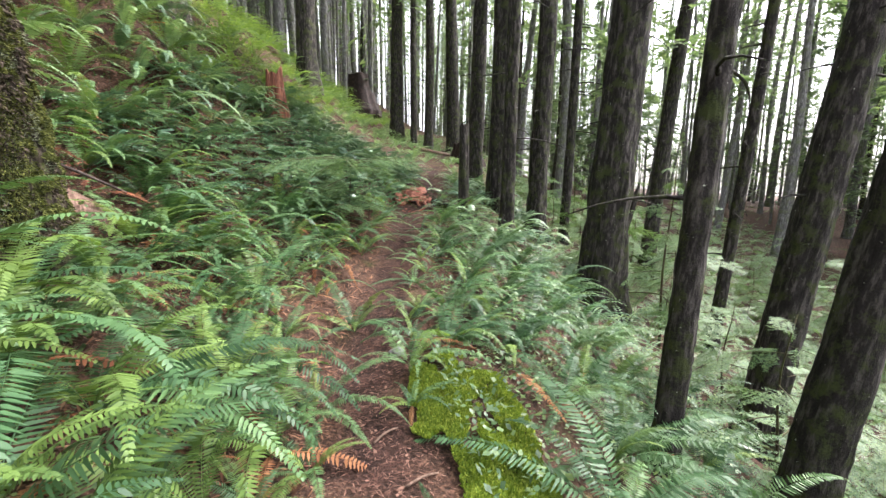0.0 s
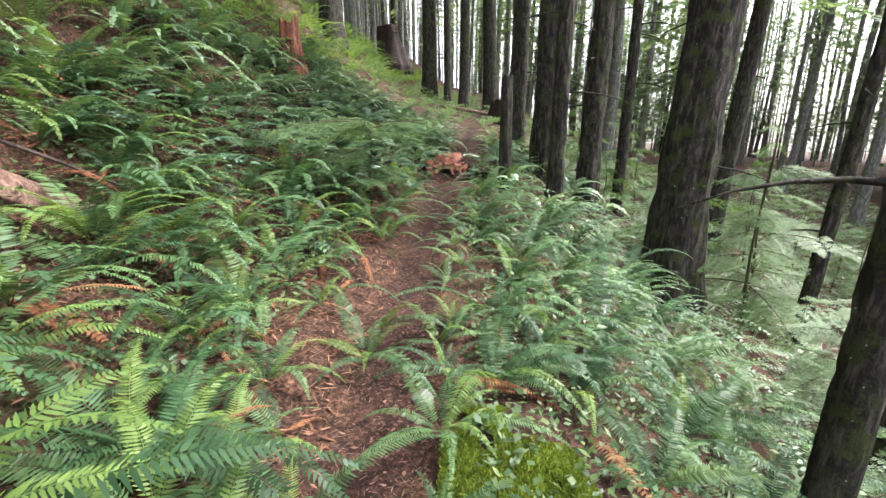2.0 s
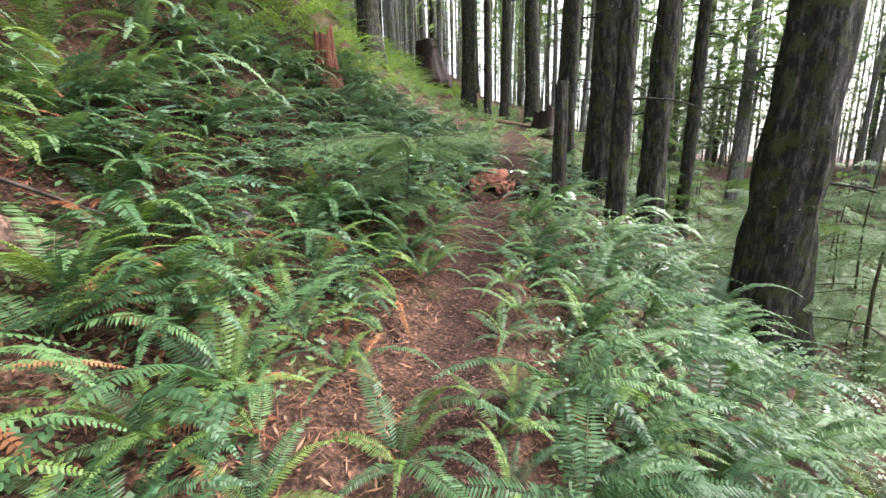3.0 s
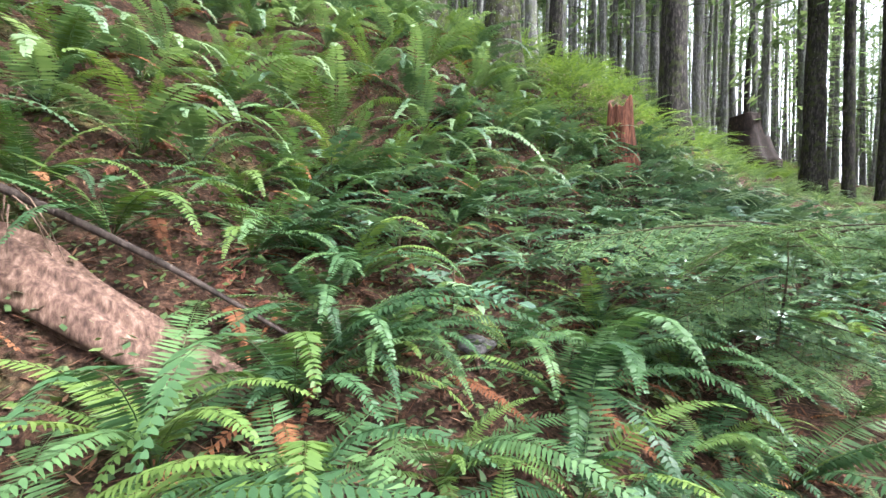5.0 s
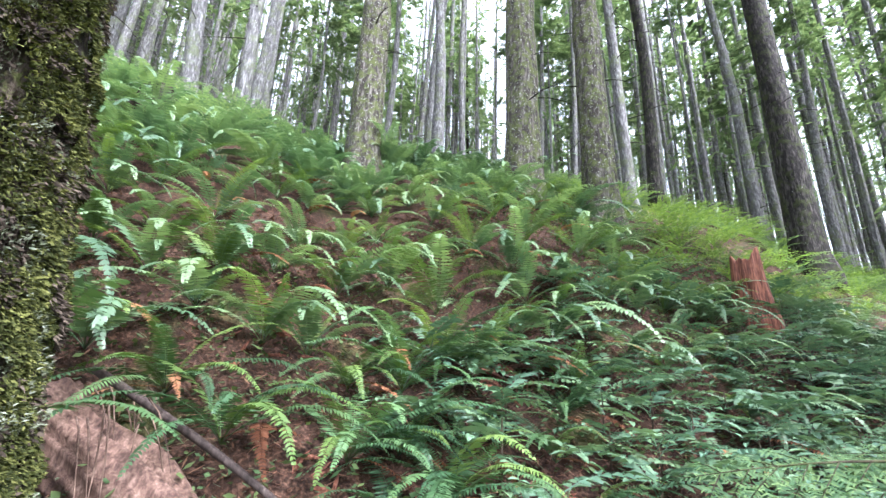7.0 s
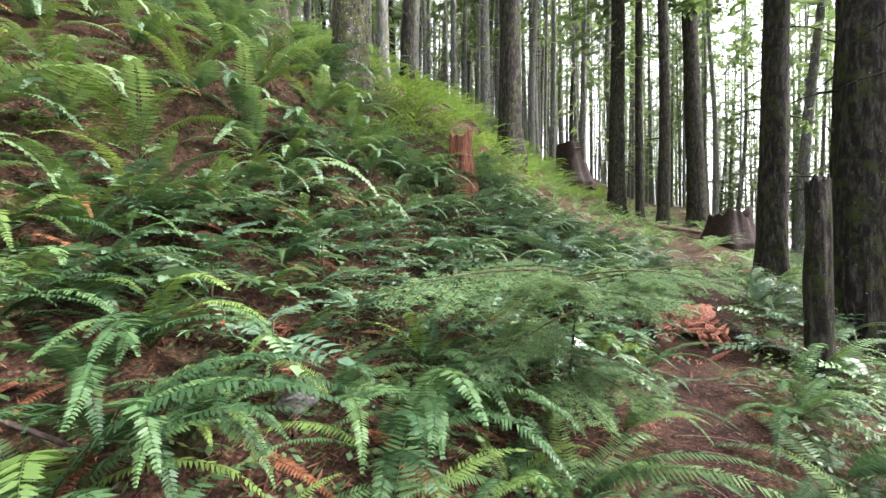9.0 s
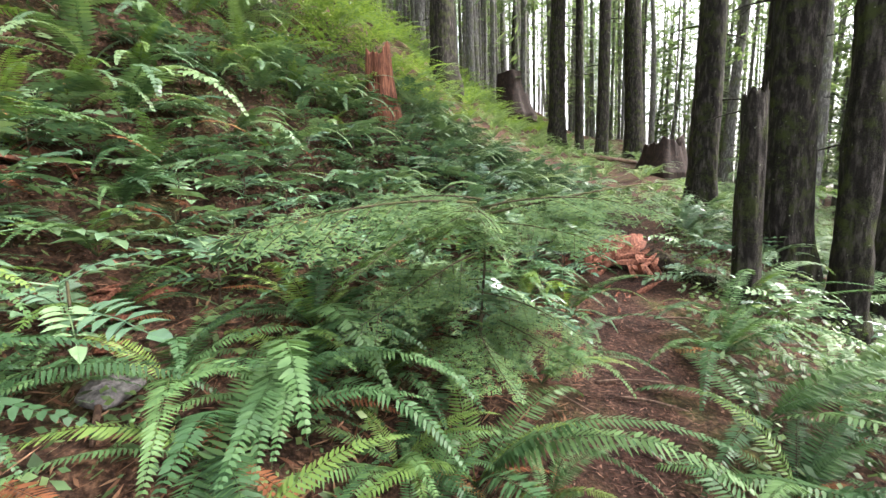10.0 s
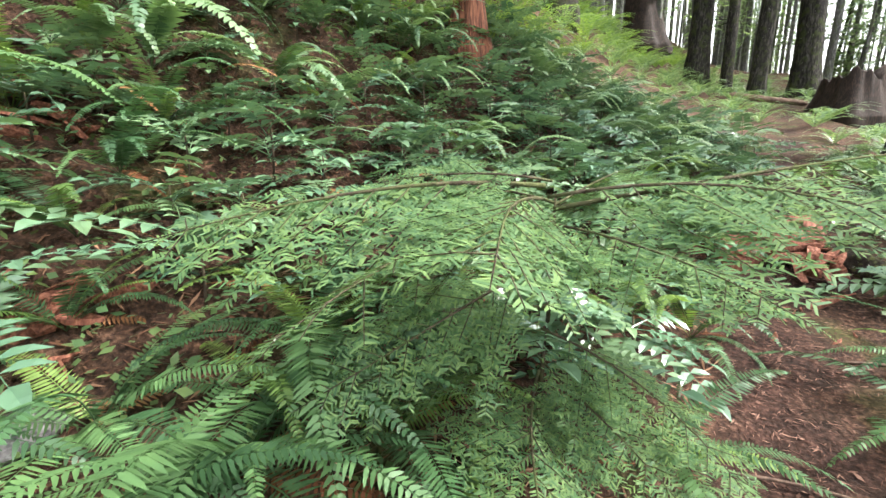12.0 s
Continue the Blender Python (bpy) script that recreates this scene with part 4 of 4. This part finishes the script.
def splinters(name, x, y, count, reach, size, mat, seed, label, category, lift=0.0):
    """A heap of split wood, piece by piece."""
    rng = random.Random(seed)
    base = tagged(empty(name, pose(x, y, gz(x, y))), label, category)
    for k in range(count):
        px, py = rng.gauss(0, reach * 0.5), rng.gauss(0, reach * 0.5)
        ln, w = size * rng.uniform(0.5, 1.2), size * rng.uniform(0.12, 0.3)
        b = Build()
        pts = [(-ln / 2, rng.uniform(-0.1, 0.1) * w, 0), (-ln * 0.2, 0, w * 0.2), (ln * 0.2, rng.uniform(-0.2, 0.2) * w, w * 0.1), (ln / 2, 0, -w * 0.1)]
        b.tube(pts, [w * 0.25, w * 0.5, w * 0.42, w * 0.05], 5)
        b.v = [(p[0] + rng.uniform(-0.1, 0.1) * ln * 0.5, p[1] * 1.3 + rng.uniform(-0.12, 0.12) * w, p[2] * 0.55 + rng.uniform(-0.1, 0.1) * w) for p in b.v]
        high = lift * max(0.0, 1 - math.hypot(px, py) / reach)
        part("splinter", b.done("splinter", mat, False), base, pose(px, py, gz(x + px, y + py) - gz(x, y) + w * 0.25 + high, rng.uniform(0, 360), rng.uniform(-45, 30), rng.gauss(75, 40)))
    return base


heap = splinters("rotten_wood", -0.78, 10.5, 44, 0.5, 0.36, RED_ROT, 1, "broken-up orange-red rotten log at the path edge", "rotten wood", 0.28)
part("block", log_mesh("block", (-0.4, -0.2, 0.05), (0.3, 0.25, 0.3), 0.15, 0.1, RED_ROT, 4.7, 14, 16, 1.1), heap)
splinters("rotten_wood", -0.8, 9.6, 16, 0.35, 0.1, RED_ROT, 2, "orange-red wood chips strewn on the path", "wood chips")
splinters("rotten_wood", -3.52, 6.58, 18, 0.3, 0.26, RED_ROT, 3, "red crumbling rotten wood among the shrubs", "rotten wood", 0.06)
splinters("rotten_wood", -5.0, 7.0, 14, 0.35, 0.35, RED_ROT, 4, "red rotten wood in a dark hollow under ferns", "rotten wood", 0.1)
splinters("rotten_wood", -4.2, 5.15, 12, 0.25, 0.2, RED_ROT, 5, "small red rotten wood fragments on the bank", "rotten wood")
splinters("rotten_wood", -5.5, 4.95, 16, 0.4, 0.25, RED_ROT, 6, "red-brown wood debris on the fern bank", "rotten wood")
splinters("rotten_wood", -2.3, 8.1, 9, 0.2, 0.2, RED_ROT, 7, "orange wood fragments beneath the shrubs", "rotten wood")


def rock(name, x, y, size, seed, label, squash=0.5):
    bm = bmesh.new()
    bmesh.ops.create_icosphere(bm, subdivisions=3, radius=1)
    for v in bm.verts:
        c = v.co.normalized()
        v.co = c * (0.75 + 0.5 * float(vnoise(c.x * 1.6 + seed, c.y * 1.6, c.z * 1.6))) * size
        v.co.z *= squash
    me = bpy.data.meshes.new(name)
    bm.to_mesh(me)
    bm.free()
    me.materials.append(STONE)
    ob = new(name, me)
    ob.matrix_basis = pose(x, y, gz(x, y) + size * 0.12, 0, 0, seed * 50)
    return tagged(ob, label, "stone")


rock("stone", -3.12, 6.31, 0.13, 1.0, "flat dark-grey stone on bare soil")
rock("stone", -0.42, 3.85, 0.075, 2.0, "small pale-grey stone in the path", 0.6)
tagged(new("dead_branch", log_mesh("dead_branch", on_ground(-3.15, 6.3, 0.03), on_ground(-2.88, 6.08, 0.02), 0.016, 0.013, BARE_WOOD, 2.1, 8, 8)), "short pale broken stick on bare soil", "branch")
for k, (x, y, a, ln) in enumerate(((-0.75, 8.1, 12, 0.5), (-0.65, 7.9, -6, 0.42), (-0.95, 7.6, 150, 0.7), (-0.35, 2.6, 50, 0.2), (-0.1, 2.2, 35, 0.22), (-0.5, 5.6, 160, 0.35), (-0.3, 9.2, 20, 0.4))):
    dx, dy = math.cos(radians(a)) * ln / 2, math.sin(radians(a)) * ln / 2
    tagged(new("dead_branch", log_mesh("dead_branch", on_ground(x - dx, y - dy, 0.012), on_ground(x + dx, y + dy, 0.012), 0.009, 0.005, TWIG, k + 0.5, 7, 10, 0.2, 0.02)),
           "thin brown twig lying on the footpath", "branch", "twigs of the path")

# ---- dead fronds on the ground beside the path ----
for k, (x, y, turn, size, label) in enumerate(((-0.35, 4.02, -12, 1.2, "curled rust-red dead fern frond by the path"), (0.25, 4.0, 172, 0.8, "curled rust-red dead fern frond by the path"),
                                               (0.62, 3.75, -75, 1.0, "pale tan dead fern frond beside the moss"), (0.95, 3.6, -60, 0.9, "brown dead fern frond under green ferns"),
                                               (-2.3, 1.6, 40, 1.0, "orange withered fern frond under green ferns"), (-1.5, 3.2, 120, 0.9, "orange withered fern frond under green ferns"))):
    ob = new("dead_frond", FALLEN[k % 3])
    ob.matrix_basis = pose(x, y, gz(x, y) + 0.05, 0, 8, turn) @ Matrix.Diagonal((size, size, size, 1))
    tagged(ob, label, "frond")


for k, (x, y) in enumerate(scatter(-8.0, -2.6, 3.6, 9.0, 0.62, 31, lambda x, y, s: free(x, y))):
    ob = new("dead_frond", FALLEN[k % 3])
    size = 0.8 + 0.5 * chance(k + 310)
    ob.matrix_basis = pose(x, y, gz(x, y) + 0.1, 0, 18, 70 * chance(k + 40) - 35) @ Matrix.Diagonal((size, size, size, 1))
    tagged(ob, "withered rust-brown fern frond lying down the bank", "frond", "dead fronds of the bank")


# ---- moss, litter and small herbs ----
def moss_spot(rng, n):
    x, y = rng.uniform(-0.25, 1.05, 6 * n), rng.uniform(1.6, 4.0, 6 * n)
    e = ((x - 0.08 - 0.28 * (3.6 - y) / 1.6) / 0.42) ** 2 + ((y - 2.85) / 0.95) ** 2
    mask = (e < 1.15) & (vnoise(x * 3.3, y * 3.3, 5) + 0.6 * vnoise(x * 11, y * 11, 8) > 0.4 + 0.6 * e)
    x, y = x[mask][:n], y[mask][:n]
    return np.stack([x, y, ground(x, y) + 0.012 + 0.03 * vnoise(x * 14, y * 14, 1) + 0.08 * vnoise(x * 6, y * 6, 4) ** 2], -1), np.array((0, 0, 1.0)) + 0 * x[:, None]


tagged(new("moss_cushion", moss_tufts(42000, 9, moss_spot, 0.028, MOSS, "moss_cushion")), "bright yellow-green moss cushion beside the footpath", "moss", kind="stuff")


def strewn(name, count, seed, spot, length, width, mat, label, category, lift=0.006, tilt=0.15):
    """Small flat pieces lying about."""
    rng = np.random.RandomState(seed)
    x, y = spot(rng, count)
    z = ground(x, y) + lift * (0.4 + 1.2 * rng.rand(count) ** 2)
    a = rng.rand(count) * 2 * math.pi
    ln, w = length * (0.4 + rng.rand(count)), width * (0.5 + rng.rand(count))
    tz = (rng.rand(count) - 0.5) * 2 * tilt
    d = np.stack([np.cos(a), np.sin(a), tz], -1) * ln[:, None] / 2
    q = np.stack([-np.sin(a), np.cos(a), (rng.rand(count) - 0.5) * tilt * 2], -1) * w[:, None] / 2
    c = np.stack([x, y, z], -1)
    v = np.stack([c - d - 0.4 * q, c - 0.2 * d + q, c + d + 0.3 * q, c + 0.1 * d - q], 1).reshape(-1, 3)
    tagged(new(name, big_mesh(name, v, np.arange(len(v)).reshape(-1, 4), mat)), label, category, kind="stuff")


def along_path(rng, n):
    y = 0.2 + 14 * rng.rand(n) ** 1.3
    return trail_x(y) + rng.randn(n) * 0.27, y


def over_bank(rng, n):
    y = -0.5 + 13 * rng.rand(n)
    return trail_x(y) - 0.3 - 6 * rng.rand(n), y


def both_sides(rng, n):
    y = 0.3 + 15 * rng.rand(n)
    s = np.where(rng.rand(n) < 0.7, -0.95 - 5 * rng.rand(n), 0.5 + 2.4 * rng.rand(n))
    return trail_x(y) + s, y


strewn("needle_litter", 13000, 1, along_path, 0.05, 0.0045, LITTER, "brown needles and splinters strewn on the path", "litter")
strewn("leaf_litter", 1400, 2, along_path, 0.04, 0.016, LITTER, "small dead leaves and chips on the path", "litter")
strewn("bank_litter", 26000, 3, over_bank, 0.1, 0.012, FERN_DEAD_BITS, "rust-brown dead fern bits over the bank", "litter", 0.03, 0.5)
strewn("low_herbs", 42000, 4, both_sides, 0.055, 0.03, HERB, "small green herbs and seedlings between the ferns", "herbs", 0.13, 0.7)
